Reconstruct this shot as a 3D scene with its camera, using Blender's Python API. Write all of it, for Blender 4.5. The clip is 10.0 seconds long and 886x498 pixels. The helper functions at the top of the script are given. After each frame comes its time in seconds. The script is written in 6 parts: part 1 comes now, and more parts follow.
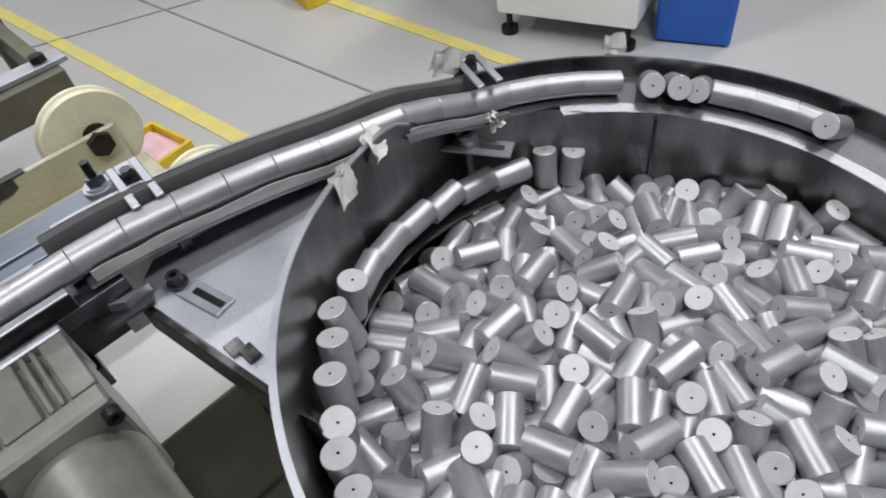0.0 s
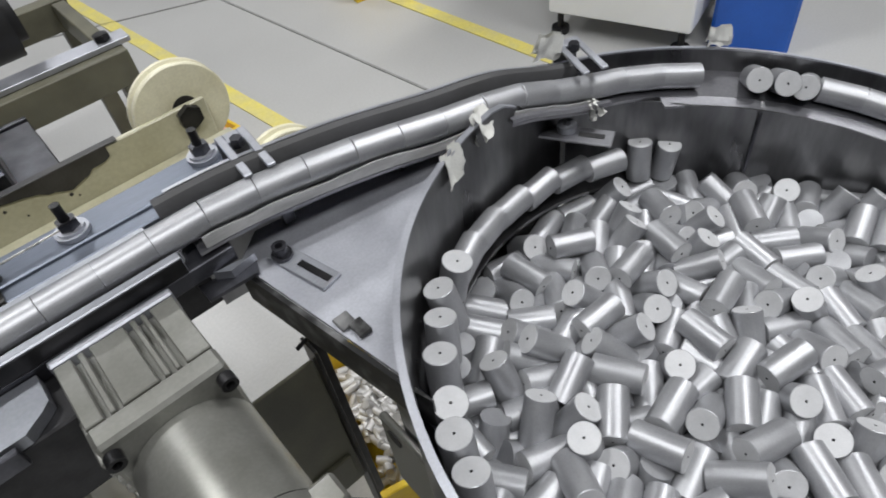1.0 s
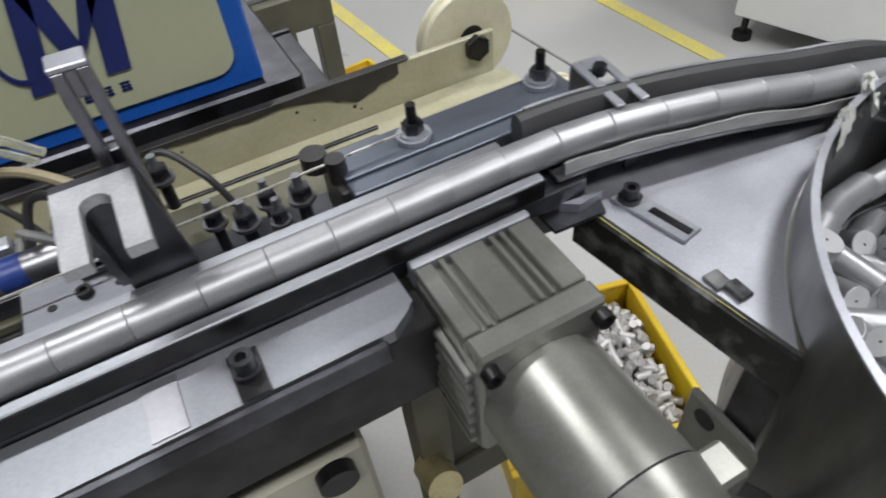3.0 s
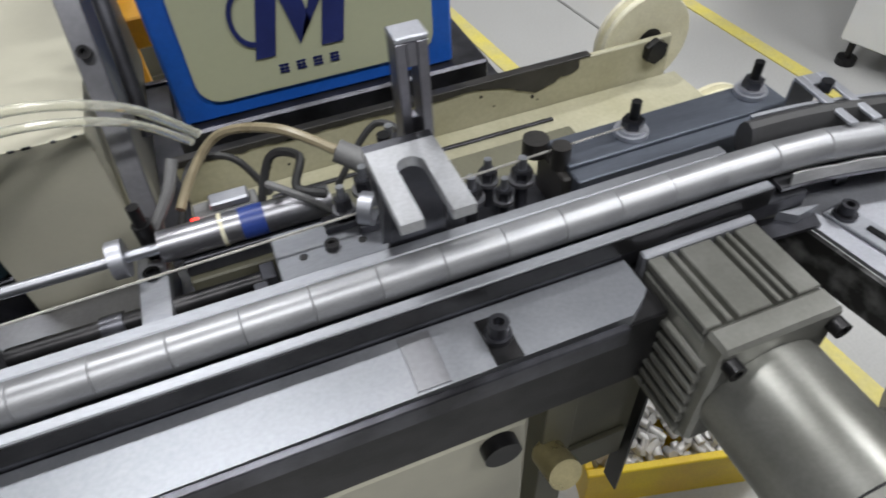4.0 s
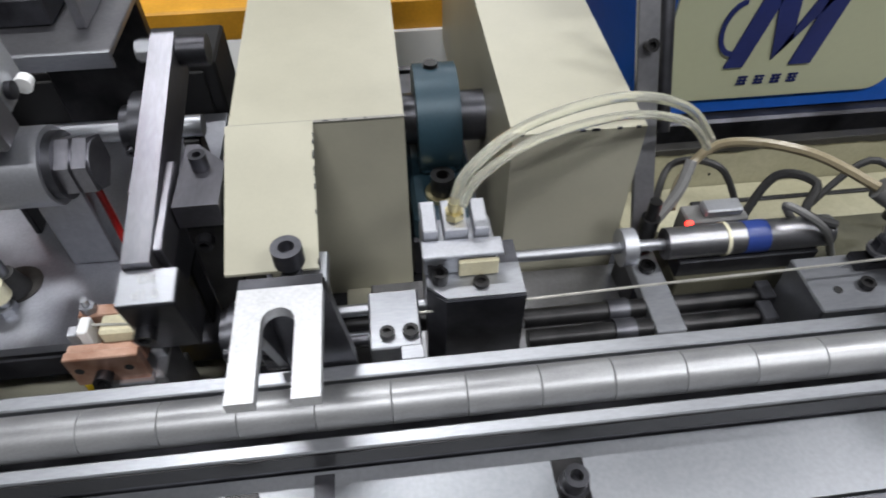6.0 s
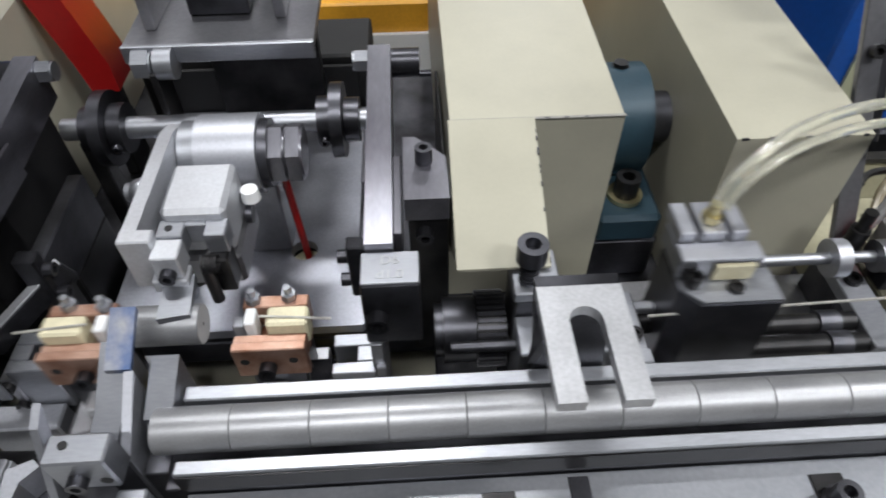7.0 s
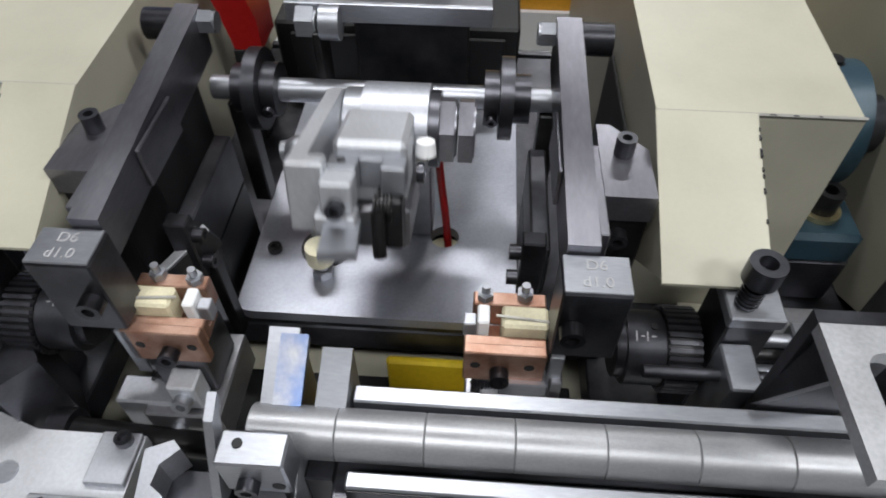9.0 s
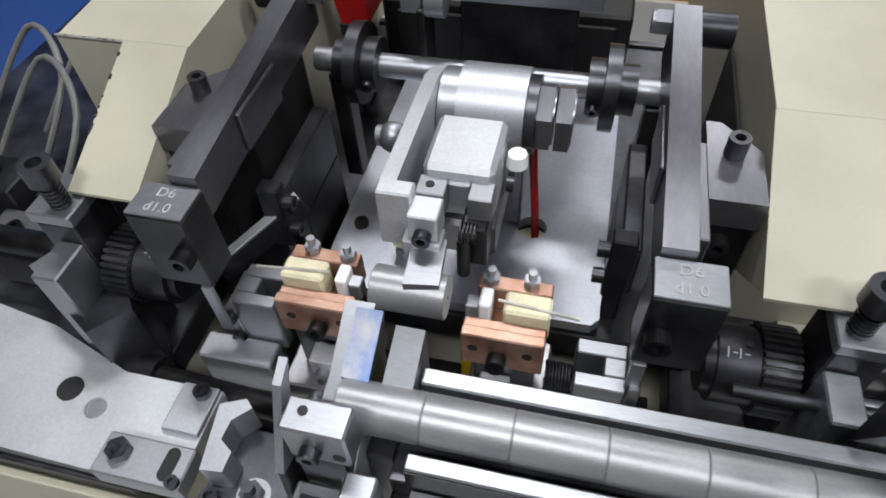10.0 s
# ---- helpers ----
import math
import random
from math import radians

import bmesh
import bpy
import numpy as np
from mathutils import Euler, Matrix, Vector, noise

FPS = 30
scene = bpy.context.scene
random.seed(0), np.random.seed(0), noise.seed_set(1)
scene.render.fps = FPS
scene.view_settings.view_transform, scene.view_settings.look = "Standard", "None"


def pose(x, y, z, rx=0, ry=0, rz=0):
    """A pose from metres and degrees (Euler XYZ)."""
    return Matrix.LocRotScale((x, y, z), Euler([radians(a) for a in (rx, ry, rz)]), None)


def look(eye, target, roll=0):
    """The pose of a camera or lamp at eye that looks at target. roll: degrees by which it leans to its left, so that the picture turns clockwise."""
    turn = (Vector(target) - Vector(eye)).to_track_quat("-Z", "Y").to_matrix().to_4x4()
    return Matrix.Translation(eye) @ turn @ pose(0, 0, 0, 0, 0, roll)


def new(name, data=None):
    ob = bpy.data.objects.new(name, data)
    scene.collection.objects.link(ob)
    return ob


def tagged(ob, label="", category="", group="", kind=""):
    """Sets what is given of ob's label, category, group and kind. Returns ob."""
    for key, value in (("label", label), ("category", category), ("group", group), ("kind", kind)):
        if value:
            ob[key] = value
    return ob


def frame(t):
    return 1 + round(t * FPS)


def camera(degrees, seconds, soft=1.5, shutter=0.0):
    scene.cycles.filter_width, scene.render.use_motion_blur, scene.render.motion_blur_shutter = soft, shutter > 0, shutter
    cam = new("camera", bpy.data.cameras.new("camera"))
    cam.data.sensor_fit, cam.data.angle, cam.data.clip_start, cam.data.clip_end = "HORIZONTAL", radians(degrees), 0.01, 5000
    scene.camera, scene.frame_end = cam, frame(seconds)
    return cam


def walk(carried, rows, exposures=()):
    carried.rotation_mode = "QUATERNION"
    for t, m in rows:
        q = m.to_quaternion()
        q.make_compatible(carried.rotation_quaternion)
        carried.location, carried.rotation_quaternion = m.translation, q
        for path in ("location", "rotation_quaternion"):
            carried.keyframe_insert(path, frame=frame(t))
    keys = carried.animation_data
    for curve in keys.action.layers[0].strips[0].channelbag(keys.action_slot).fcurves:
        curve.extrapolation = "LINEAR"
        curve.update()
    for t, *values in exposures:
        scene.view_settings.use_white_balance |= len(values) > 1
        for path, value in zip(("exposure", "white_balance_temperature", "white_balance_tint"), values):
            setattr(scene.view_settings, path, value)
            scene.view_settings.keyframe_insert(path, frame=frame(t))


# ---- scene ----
cam = camera(68.8, 10.0, soft=1.8, shutter=0.3)
PATH = [
    (0, (0.642, -0.347, 1.087), (1.482, 0.733, -0.372), -10.0),
    (0.5, (0.623, -0.328, 1.084), (1.446, 0.773, -0.368), -9.5),
    (1, (0.605, -0.315, 1.08), (1.393, 0.815, -0.37), -9.2),
    (1.5, (0.586, -0.299, 1.074), (1.328, 0.873, -0.367), -9.3),
    (2, (0.569, -0.276, 1.059), (1.27, 0.923, -0.38), -8.5),
    (2.5, (0.541, -0.254, 1.051), (1.189, 0.971, -0.391), -7.4),
    (3, (0.489, -0.231, 1.056), (1.053, 1.025, -0.394), -6.3),
    (3.2, (0.473, -0.224, 1.06), (1.003, 1.036, -0.399), -6.0),
    (4.3, (0.361, -0.199, 1.07), (0.763, 1.112, -0.385), -2.5),
    (4.5, (0.332, -0.193, 1.071), (0.692, 1.13, -0.385), -2.0),
    (5, (0.27, -0.172, 1.086), (0.518, 1.142, -0.4), -1.8),
    (5.2, (0.252, -0.165, 1.088), (0.473, 1.148, -0.404), -1.5),
    (6.3, (0.168, -0.149, 1.085), (0.283, 1.188, -0.398), -0.8),
    (6.5, (0.15, -0.148, 1.085), (0.247, 1.191, -0.399), -1.3),
    (7, (0.098, -0.141, 1.083), (0.168, 1.197, -0.402), -0.3),
    (7.5, (0.063, -0.132, 1.079), (0.096, 1.194, -0.417), 0.1),
    (8, (0.041, -0.124, 1.073), (0.056, 1.194, -0.431), 0.5),
    (8.5, (0.029, -0.125, 1.069), (0.038, 1.189, -0.438), 0.6),
    (9, (0.04, -0.114, 1.06), (-0.051, 1.19, -0.454), -0.0),
    (9.5, (0.04, -0.122, 1.062), (-0.209, 1.155, -0.457), -1.5),
    (10, (0.041, -0.11, 1.054), (-0.312, 1.126, -0.478), -3.6),
]
walk(cam, [(t, look(eye, target, roll)) for t, eye, target, roll in PATH])

# ---------- light ----------
world = bpy.data.worlds.new("hall_air")
scene.world = world
world.use_nodes = True
world.node_tree.nodes["Background"].inputs[0].default_value = (0.75, 0.8, 0.85, 1)
world.node_tree.nodes["Background"].inputs[1].default_value = 0.03
scene.view_settings.exposure = 0.0

LAMP_POWER = 86.0
LAMP_SPOTS = [(-0.3, -1.9), (-0.4, 1.6), (2.3, -1.9), (2.9, 0.2), (1.2, 5.6)]


# ---------- materials ----------
def material(name, base, rough=0.5, metal=0.0, other=None, scale=30.0, fine=400.0, bump=0.05, wear=0.5, stretch=(1, 1, 1),
             emit=0.0, sheen=0.0, rvar=0.12, spec=0.5, dist=0.0005, grainy=0.35):
    """Principled surface whose colour and gloss vary at two scales."""
    m = bpy.data.materials.new(name)
    m.use_nodes = True
    nt = m.node_tree
    n, l = nt.nodes, nt.links
    p = n["Principled BSDF"]
    tc = n.new("ShaderNodeTexCoord")
    mp = n.new("ShaderNodeMapping")
    mp.inputs["Scale"].default_value = stretch
    l.new(tc.outputs["Object"], mp.inputs["Vector"])
    big = n.new("ShaderNodeTexNoise")
    big.inputs["Scale"].default_value, big.inputs["Detail"].default_value = scale, 5
    small = n.new("ShaderNodeTexNoise")
    small.inputs["Scale"].default_value, small.inputs["Detail"].default_value = fine, 3
    for t in (big, small):
        l.new(mp.outputs[0], t.inputs["Vector"])
    ramp = n.new("ShaderNodeValToRGB")
    ramp.color_ramp.elements[0].position, ramp.color_ramp.elements[1].position = 0.5 - 0.3 * wear, 0.5 + 0.2
    ramp.color_ramp.elements[0].color = (*(other or [c * 0.72 for c in base]), 1)
    ramp.color_ramp.elements[1].color = (*base, 1)
    l.new(big.outputs["Fac"], ramp.inputs[0])
    mix = n.new("ShaderNodeMix")
    mix.data_type, mix.blend_type = "RGBA", "MULTIPLY"
    mix.inputs["Factor"].default_value = grainy
    grain = n.new("ShaderNodeMapRange")
    grain.inputs["From Min"].default_value, grain.inputs["From Max"].default_value = 0.3, 0.7
    grain.inputs["To Min"].default_value, grain.inputs["To Max"].default_value = 0.75, 1.1
    l.new(small.outputs["Fac"], grain.inputs["Value"])
    l.new(ramp.outputs[0], mix.inputs["A"])
    l.new(grain.outputs[0], mix.inputs["B"])
    l.new(mix.outputs["Result"], p.inputs["Base Color"])
    rr = n.new("ShaderNodeMapRange")
    rr.inputs["To Min"].default_value, rr.inputs["To Max"].default_value = max(0.03, rough - rvar), min(1, rough + rvar)
    l.new(big.outputs["Fac"], rr.inputs["Value"])
    l.new(rr.outputs[0], p.inputs["Roughness"])
    p.inputs["Metallic"].default_value = metal
    p.inputs["Specular IOR Level"].default_value = spec
    if bump:
        b = n.new("ShaderNodeBump")
        b.inputs["Strength"].default_value, b.inputs["Distance"].default_value = bump, dist
        l.new(small.outputs["Fac"], b.inputs["Height"])
        l.new(b.outputs[0], p.inputs["Normal"])
    if emit:
        p.inputs["Emission Color"].default_value = (*base, 1)
        p.inputs["Emission Strength"].default_value = emit
    return m


M = dict(
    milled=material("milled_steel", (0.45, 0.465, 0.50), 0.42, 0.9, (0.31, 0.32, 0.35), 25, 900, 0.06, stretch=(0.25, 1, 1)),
    bright=material("bright_plate", (0.53, 0.545, 0.59), 0.46, 0.85, (0.42, 0.43, 0.47), 20, 700, 0.05),
    pale=material("pale_satin_steel", (0.66, 0.68, 0.72), 0.5, 0.7, (0.58, 0.59, 0.62), 24, 700, 0.05),
    speckled=material("scratched_pale_steel", (0.54, 0.55, 0.575), 0.45, 0.7, (0.40, 0.405, 0.42), 40, 700, 0.15, wear=0.8, grainy=0.5),
    ground=material("ground_steel_apron", (0.33, 0.34, 0.365), 0.44, 0.85, (0.24, 0.25, 0.275), 9, 500, 0.04),
    bluish=material("blued_bar", (0.20, 0.225, 0.27), 0.42, 0.8, (0.14, 0.155, 0.19), 30, 700, 0.05, stretch=(0.2, 1, 1)),
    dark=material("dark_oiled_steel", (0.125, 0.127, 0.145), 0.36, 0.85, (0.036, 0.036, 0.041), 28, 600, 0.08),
    armsteel=material("brushed_dark_steel", (0.29, 0.29, 0.325), 0.32, 0.9, (0.13, 0.125, 0.145), 26, 600, 0.08, stretch=(1, 0.3, 1)),
    tableplate=material("blued_ground_plate", (0.50, 0.515, 0.57), 0.42, 0.85, (0.34, 0.35, 0.40), 22, 600, 0.05),
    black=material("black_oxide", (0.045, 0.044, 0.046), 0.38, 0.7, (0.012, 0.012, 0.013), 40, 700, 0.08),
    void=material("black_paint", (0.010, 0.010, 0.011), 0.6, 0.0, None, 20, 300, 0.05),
    bowl=material("stainless_bowl", (0.27, 0.27, 0.275), 0.30, 0.95, (0.10, 0.10, 0.105), 26, 300, 0.05, stretch=(1, 1, 0.25)),
    plate=material("worn_sheet", (0.38, 0.38, 0.40), 0.38, 0.9, (0.23, 0.23, 0.25), 12, 350, 0.05),
    scuffed=material("scuffed_sheet", (0.20, 0.20, 0.20), 0.45, 0.5, (0.018, 0.018, 0.018), 55, 300, 0.25, wear=0.1),
    core=material("core_side", (0.40, 0.405, 0.42), 0.42, 0.62, (0.33, 0.335, 0.35), 70, 1500, 0.08, stretch=(1, 1, 0.5)),
    core_end=material("core_end", (0.53, 0.535, 0.545), 0.6, 0.2, (0.46, 0.465, 0.475), 120, 2500, 0.12),
    cream=material("cream_paint", (0.475, 0.46, 0.365), 0.42, 0.0, (0.385, 0.37, 0.295), 13, 500, 0.015, wear=0.5, grainy=0.08),
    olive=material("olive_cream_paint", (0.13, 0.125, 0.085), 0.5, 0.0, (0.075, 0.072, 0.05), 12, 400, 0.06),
    trough=material("oily_cream_paint", (0.48, 0.46, 0.34), 0.35, 0.0, (0.34, 0.32, 0.21), 14, 300, 0.08, wear=1.0),
    grime=material("black_grime", (0.035, 0.032, 0.03), 0.45, 0.0, (0.015, 0.014, 0.013), 60, 400, 0.4),
    motor=material("motor_grey_paint", (0.27, 0.27, 0.25), 0.32, 0.55, (0.17, 0.17, 0.15), 18, 500, 0.1),
    rubber=material("black_rubber", (0.045, 0.045, 0.048), 0.55, 0.0, (0.03, 0.03, 0.03), 30, 500, 0.1),
    nylon=material("nylon_white", (0.76, 0.73, 0.56), 0.34, 0.0, (0.64, 0.60, 0.42), 30, 500, 0.03),
    copper=material("copper", (0.52, 0.345, 0.27), 0.42, 0.8, (0.30, 0.15, 0.10), 90, 900, 0.08),
    ceramic=material("cream_insulator", (0.80, 0.74, 0.52), 0.5, 0.0, None, 60, 900, 0.03),
    white=material("white_paint", (0.88, 0.885, 0.89), 0.4, 0.0, (0.80, 0.81, 0.82), 4, 200, 0.01, grainy=0.05),
    blue=material("blue_paint", (0.015, 0.12, 0.55), 0.35, 0.0, (0.012, 0.10, 0.46), 8, 300, 0.03),
    navy=material("navy_ink", (0.018, 0.03, 0.17), 0.5, 0.0, None, 30, 300, 0.02),
    signface=material("pale_green_face", (0.50, 0.52, 0.37), 0.4, 0.0, (0.47, 0.49, 0.34), 6, 300, 0.01, grainy=0.08),
    yellow=material("yellow_plastic", (0.78, 0.58, 0.02), 0.45, 0.0, (0.66, 0.43, 0.02), 14, 300, 0.04),
    orange=material("orange_paint", (0.78, 0.38, 0.03), 0.45, 0.0, None, 14, 300, 0.04),
    red=material("red_plastic", (0.42, 0.012, 0.012), 0.35, 0.0, None, 14, 300, 0.03),
    teal=material("teal_paint", (0.020, 0.046, 0.066), 0.4, 0.2, (0.024, 0.056, 0.078), 30, 500, 0.15),
    tape=material("paper_tape", (0.78, 0.78, 0.75), 0.7, 0.0, (0.68, 0.68, 0.64), 60, 900, 0.15),
    brass=material("brass", (0.70, 0.62, 0.36), 0.3, 0.9, None, 40, 600, 0.05),
    wire=material("steel_wire", (0.82, 0.80, 0.74), 0.3, 0.7, None, 80, 900, 0.0),
    cable=material("grey_cable", (0.20, 0.20, 0.20), 0.5, 0.0, None, 30, 500, 0.05),
    concrete=material("polished_concrete", (0.47, 0.47, 0.46), 0.32, 0.0, (0.41, 0.41, 0.40), 2.2, 160, 0.03, wear=1.0, rvar=0.1, grainy=0.25),
    joint=material("floor_joint", (0.31, 0.31, 0.30), 0.7, 0.0, None, 20, 200, 0.1),
    linepaint=material("yellow_floor_paint", (0.72, 0.62, 0.13), 0.5, 0.0, (0.55, 0.50, 0.25), 14, 120, 0.05, wear=1.0),
    wallpaint=material("hall_wall_paint", (0.30, 0.31, 0.32), 0.8, 0.0, None, 1.0, 60, 0.03),
    led=material("red_indicator", (1.0, 0.03, 0.02), 0.4, 0.0, None, 30, 300, 0.0, emit=6.0),
    tubelight=material("lamp_diffuser", (1.0, 0.98, 0.95), 0.6, 0.0, (1.0, 0.98, 0.95), 3, 30, 0.0, emit=3.0),
    film=material("worn_tape_film", (0.62, 0.62, 0.62), 0.4, 0.5, (0.30, 0.30, 0.30), 120, 900, 0.2, wear=1.0, stretch=(0.2, 1, 1)),
    smallcore=material("finished_core", (0.66, 0.65, 0.63), 0.45, 0.35, (0.34, 0.33, 0.32), 45, 900, 0.08, wear=1.0),
    bandblue=material("blue_plastic_band", (0.03, 0.065, 0.30), 0.4, 0.0, None, 30, 300, 0.02),
    chalk=material("chalk_mark", (0.52, 0.52, 0.54), 0.8, 0.0, None, 60, 500, 0.0),
    stain=material("oil_stain", (0.30, 0.295, 0.27), 0.4, 0.0, None, 60, 500, 0.0),
    tempered=material("heat_tint_plate", (0.42, 0.42, 0.44), 0.44, 0.8, (0.13, 0.19, 0.36), 85, 700, 0.03, wear=0.5),
)
glass = bpy.data.materials.new("clear_hose")
glass.use_nodes = True
gp = glass.node_tree.nodes["Principled BSDF"]
gp.inputs["Base Color"].default_value = (0.93, 0.93, 0.82, 1)
gp.inputs["Roughness"].default_value = 0.12
gp.inputs["Transmission Weight"].default_value = 0.75
gp.inputs["IOR"].default_value = 1.35
M["hose"] = glass
M["brownhose"] = material("yellowed_hose", (0.34, 0.29, 0.19), 0.3, 0.0, (0.26, 0.22, 0.14), 30, 400, 0.02)


# ---------- building helpers ----------
def box(bm, x0, x1, y0, y1, z0, z1, bev=0.0006, turn=None):
    """A box with small chamfers; turn: a Matrix applied about the world origin."""
    x0, x1 = sorted((x0, x1))
    y0, y1 = sorted((y0, y1))
    z0, z1 = sorted((z0, z1))
    made = bmesh.ops.create_cube(bm, size=1.0)["verts"]
    for v in made:
        v.co = Vector(((x0 + x1) / 2 + v.co.x * (x1 - x0), (y0 + y1) / 2 + v.co.y * (y1 - y0), (z0 + z1) / 2 + v.co.z * (z1 - z0)))
        if turn is not None:
            v.co = turn @ v.co
    bev = min(bev, 0.3 * min(x1 - x0, y1 - y0, z1 - z0))
    if bev > 0:
        edges = list({e for v in made for e in v.link_edges})
        bmesh.ops.bevel(bm, geom=edges, offset=bev, segments=1, affect="EDGES")
    return bm


def cyl(bm, a, b, r, r2=None, seg=24, cap=True):
    """A cylinder or cone from a to b."""
    a, b = Vector(a), Vector(b)
    d = b - a
    m = Matrix.Translation((a + b) / 2) @ d.to_track_quat("Z", "Y").to_matrix().to_4x4()
    bmesh.ops.create_cone(bm, cap_ends=cap, segments=seg, radius1=r, radius2=r if r2 is None else r2, depth=d.length, matrix=m)
    return bm


def ring(bm, a, b, r_out, r_in, seg=32):
    """A tube with walls from a to b."""
    a, b = Vector(a), Vector(b)
    q = (b - a).to_track_quat("Z", "Y").to_matrix()
    rows = []
    for c, r in ((a, r_in), (a, r_out), (b, r_out), (b, r_in)):
        rows.append([bm.verts.new(c + q @ Vector((r * math.cos(2 * math.pi * i / seg), r * math.sin(2 * math.pi * i / seg), 0))) for i in range(seg)])
    for k in range(4):
        u, w = rows[k], rows[(k + 1) % 4]
        for i in range(seg):
            bm.faces.new((u[i], u[(i + 1) % seg], w[(i + 1) % seg], w[i]))
    return bm


def prism(bm, pts, z0, z1, axis="z"):
    """A flat outline swept along an axis: pts are (x, y) for z, (y, z) for x, (x, z) for y."""
    def at(p, h):
        return {"z": (p[0], p[1], h), "x": (h, p[0], p[1]), "y": (p[0], h, p[1])}[axis]
    lo = [bm.verts.new(at(p, z0)) for p in pts]
    hi = [bm.verts.new(at(p, z1)) for p in pts]
    n = len(pts)
    bm.faces.new(lo)
    bm.faces.new(hi)
    for i in range(n):
        bm.faces.new((lo[i], lo[(i + 1) % n], hi[(i + 1) % n], hi[i]))
    return bm


def sweep(bm, path, profile, closed_profile=True):
    """Sweeps a profile of (outward, up) offsets along a list of points in plan; outward is to the left of the way."""
    rings = []
    for i, p in enumerate(path):
        p = Vector(p)
        d = Vector(path[min(i + 1, len(path) - 1)]) - Vector(path[max(i - 1, 0)])
        d.z = 0
        d.normalize()
        side = Vector((-d.y, d.x, 0))
        rings.append([bm.verts.new(p + side * o + Vector((0, 0, h))) for o, h in profile])
    n = len(profile)
    for a, b in zip(rings, rings[1:]):
        for k in range(n if closed_profile else n - 1):
            bm.faces.new((a[k], a[(k + 1) % n], b[(k + 1) % n], b[k]))
    if closed_profile:
        bm.faces.new(rings[0])
        bm.faces.new(rings[-1])
    return bm


def pipe(bm, pts, r, seg=10):
    """A round bar along smoothed points."""
    pts = [Vector(p) for p in pts]
    line = []
    for i in range(len(pts) - 1):
        p0, p1, p2, p3 = pts[max(i - 1, 0)], pts[i], pts[i + 1], pts[min(i + 2, len(pts) - 1)]
        for k in range(6):
            t = k / 6
            line.append(0.5 * ((2 * p1) + (p2 - p0) * t + (2 * p0 - 5 * p1 + 4 * p2 - p3) * t * t + (3 * p1 - p0 - 3 * p2 + p3) * t ** 3))
    line.append(pts[-1])
    rings = []
    for i, p in enumerate(line):
        d = (line[min(i + 1, len(line) - 1)] - line[max(i - 1, 0)]).normalized()
        q = d.to_track_quat("Z", "Y").to_matrix()
        rings.append([bm.verts.new(p + q @ Vector((r * math.cos(2 * math.pi * k / seg), r * math.sin(2 * math.pi * k / seg), 0))) for k in range(seg)])
    for a, b in zip(rings, rings[1:]):
        for k in range(seg):
            bm.faces.new((a[k], a[(k + 1) % seg], b[(k + 1) % seg], b[k]))
    bm.faces.new(rings[0])
    bm.faces.new(rings[-1])
    return bm


def capscrew(bm, at, r, h, axis=(0, 0, 1), shank=0.0):
    """A socket head screw: the head's foot at `at`, the socket sunk into its top."""
    at, axis = Vector(at), Vector(axis).normalized()
    top = at + axis * h
    ring(bm, at, top, r, r * 0.52, 22)
    cyl(bm, at + axis * h * 0.25, at + axis * h * 0.4, r * 0.53, seg=6)
    if shank:
        cyl(bm, at - axis * shank, at, r * 0.58, seg=14)
    return bm


def nut(bm, at, r, h, axis=(0, 0, 1)):
    at, axis = Vector(at), Vector(axis).normalized()
    cyl(bm, at, at + axis * h, r, seg=6)
    cyl(bm, at + axis * h, at + axis * h * 1.12, r * 0.8, seg=18)
    return bm


ORIGIN = {}


def thing(name, at, label, category, group=""):
    ob = new(name)
    ob.empty_display_size = 0.02
    ob.location = at
    ORIGIN[ob.name] = Vector(at)
    return tagged(ob, label, category, group)


def part(name, bm, mat, parent=None, label="", smooth=True):
    """Links a bmesh, drawn in world places, as one mesh object under a thing or part."""
    base = ORIGIN[parent.name] if parent else Vector((0, 0, 0))
    bmesh.ops.recalc_face_normals(bm, faces=bm.faces)
    bmesh.ops.translate(bm, verts=bm.verts, vec=-base)
    me = bpy.data.meshes.new(name)
    bm.to_mesh(me)
    bm.free()
    if smooth:
        me.polygons.foreach_set("use_smooth", [True] * len(me.polygons))
        me.set_sharp_from_angle(angle=radians(32))
    mats = mat if isinstance(mat, (list, tuple)) else [mat]
    for m in mats:
        me.materials.append(M[m])
    ob = new(name, me)
    if parent:
        ob.parent = parent
        ORIGIN[ob.name] = base
    else:
        ORIGIN[ob.name] = Vector((0, 0, 0))
    if label:
        ob["label"] = label
    return ob


def B():
    return bmesh.new()


def structure(name, bm, mat, label, category):
    return tagged(part(name, bm, mat), label, category, kind="structure")


# ---------- hall ----------
structure("floor", box(B(), -6, 8, -6, 9, -0.1, 0.0, 0), "concrete", "smooth grey concrete factory floor", "floor")
# Unseen walls and ceiling, added to close the hall and toned down to dim reflections.
for k, (n, a) in enumerate((("wall_north", (-6, 8, 9, 9.2)), ("wall_south", (-6, 8, -6.2, -6)), ("wall_west", (-6.2, -6, -6, 9)), ("wall_east", (8, 8.2, -6, 9)))):
    structure(n, box(B(), *a, 0, 4.6, 0), "wallpaint", "unseen grey hall wall, added to close the hall", "wall")
structure("ceiling", box(B(), -6, 8, -6, 9, 4.6, 4.75, 0), "wallpaint", "unseen grey hall ceiling, added to close the hall", "ceiling")


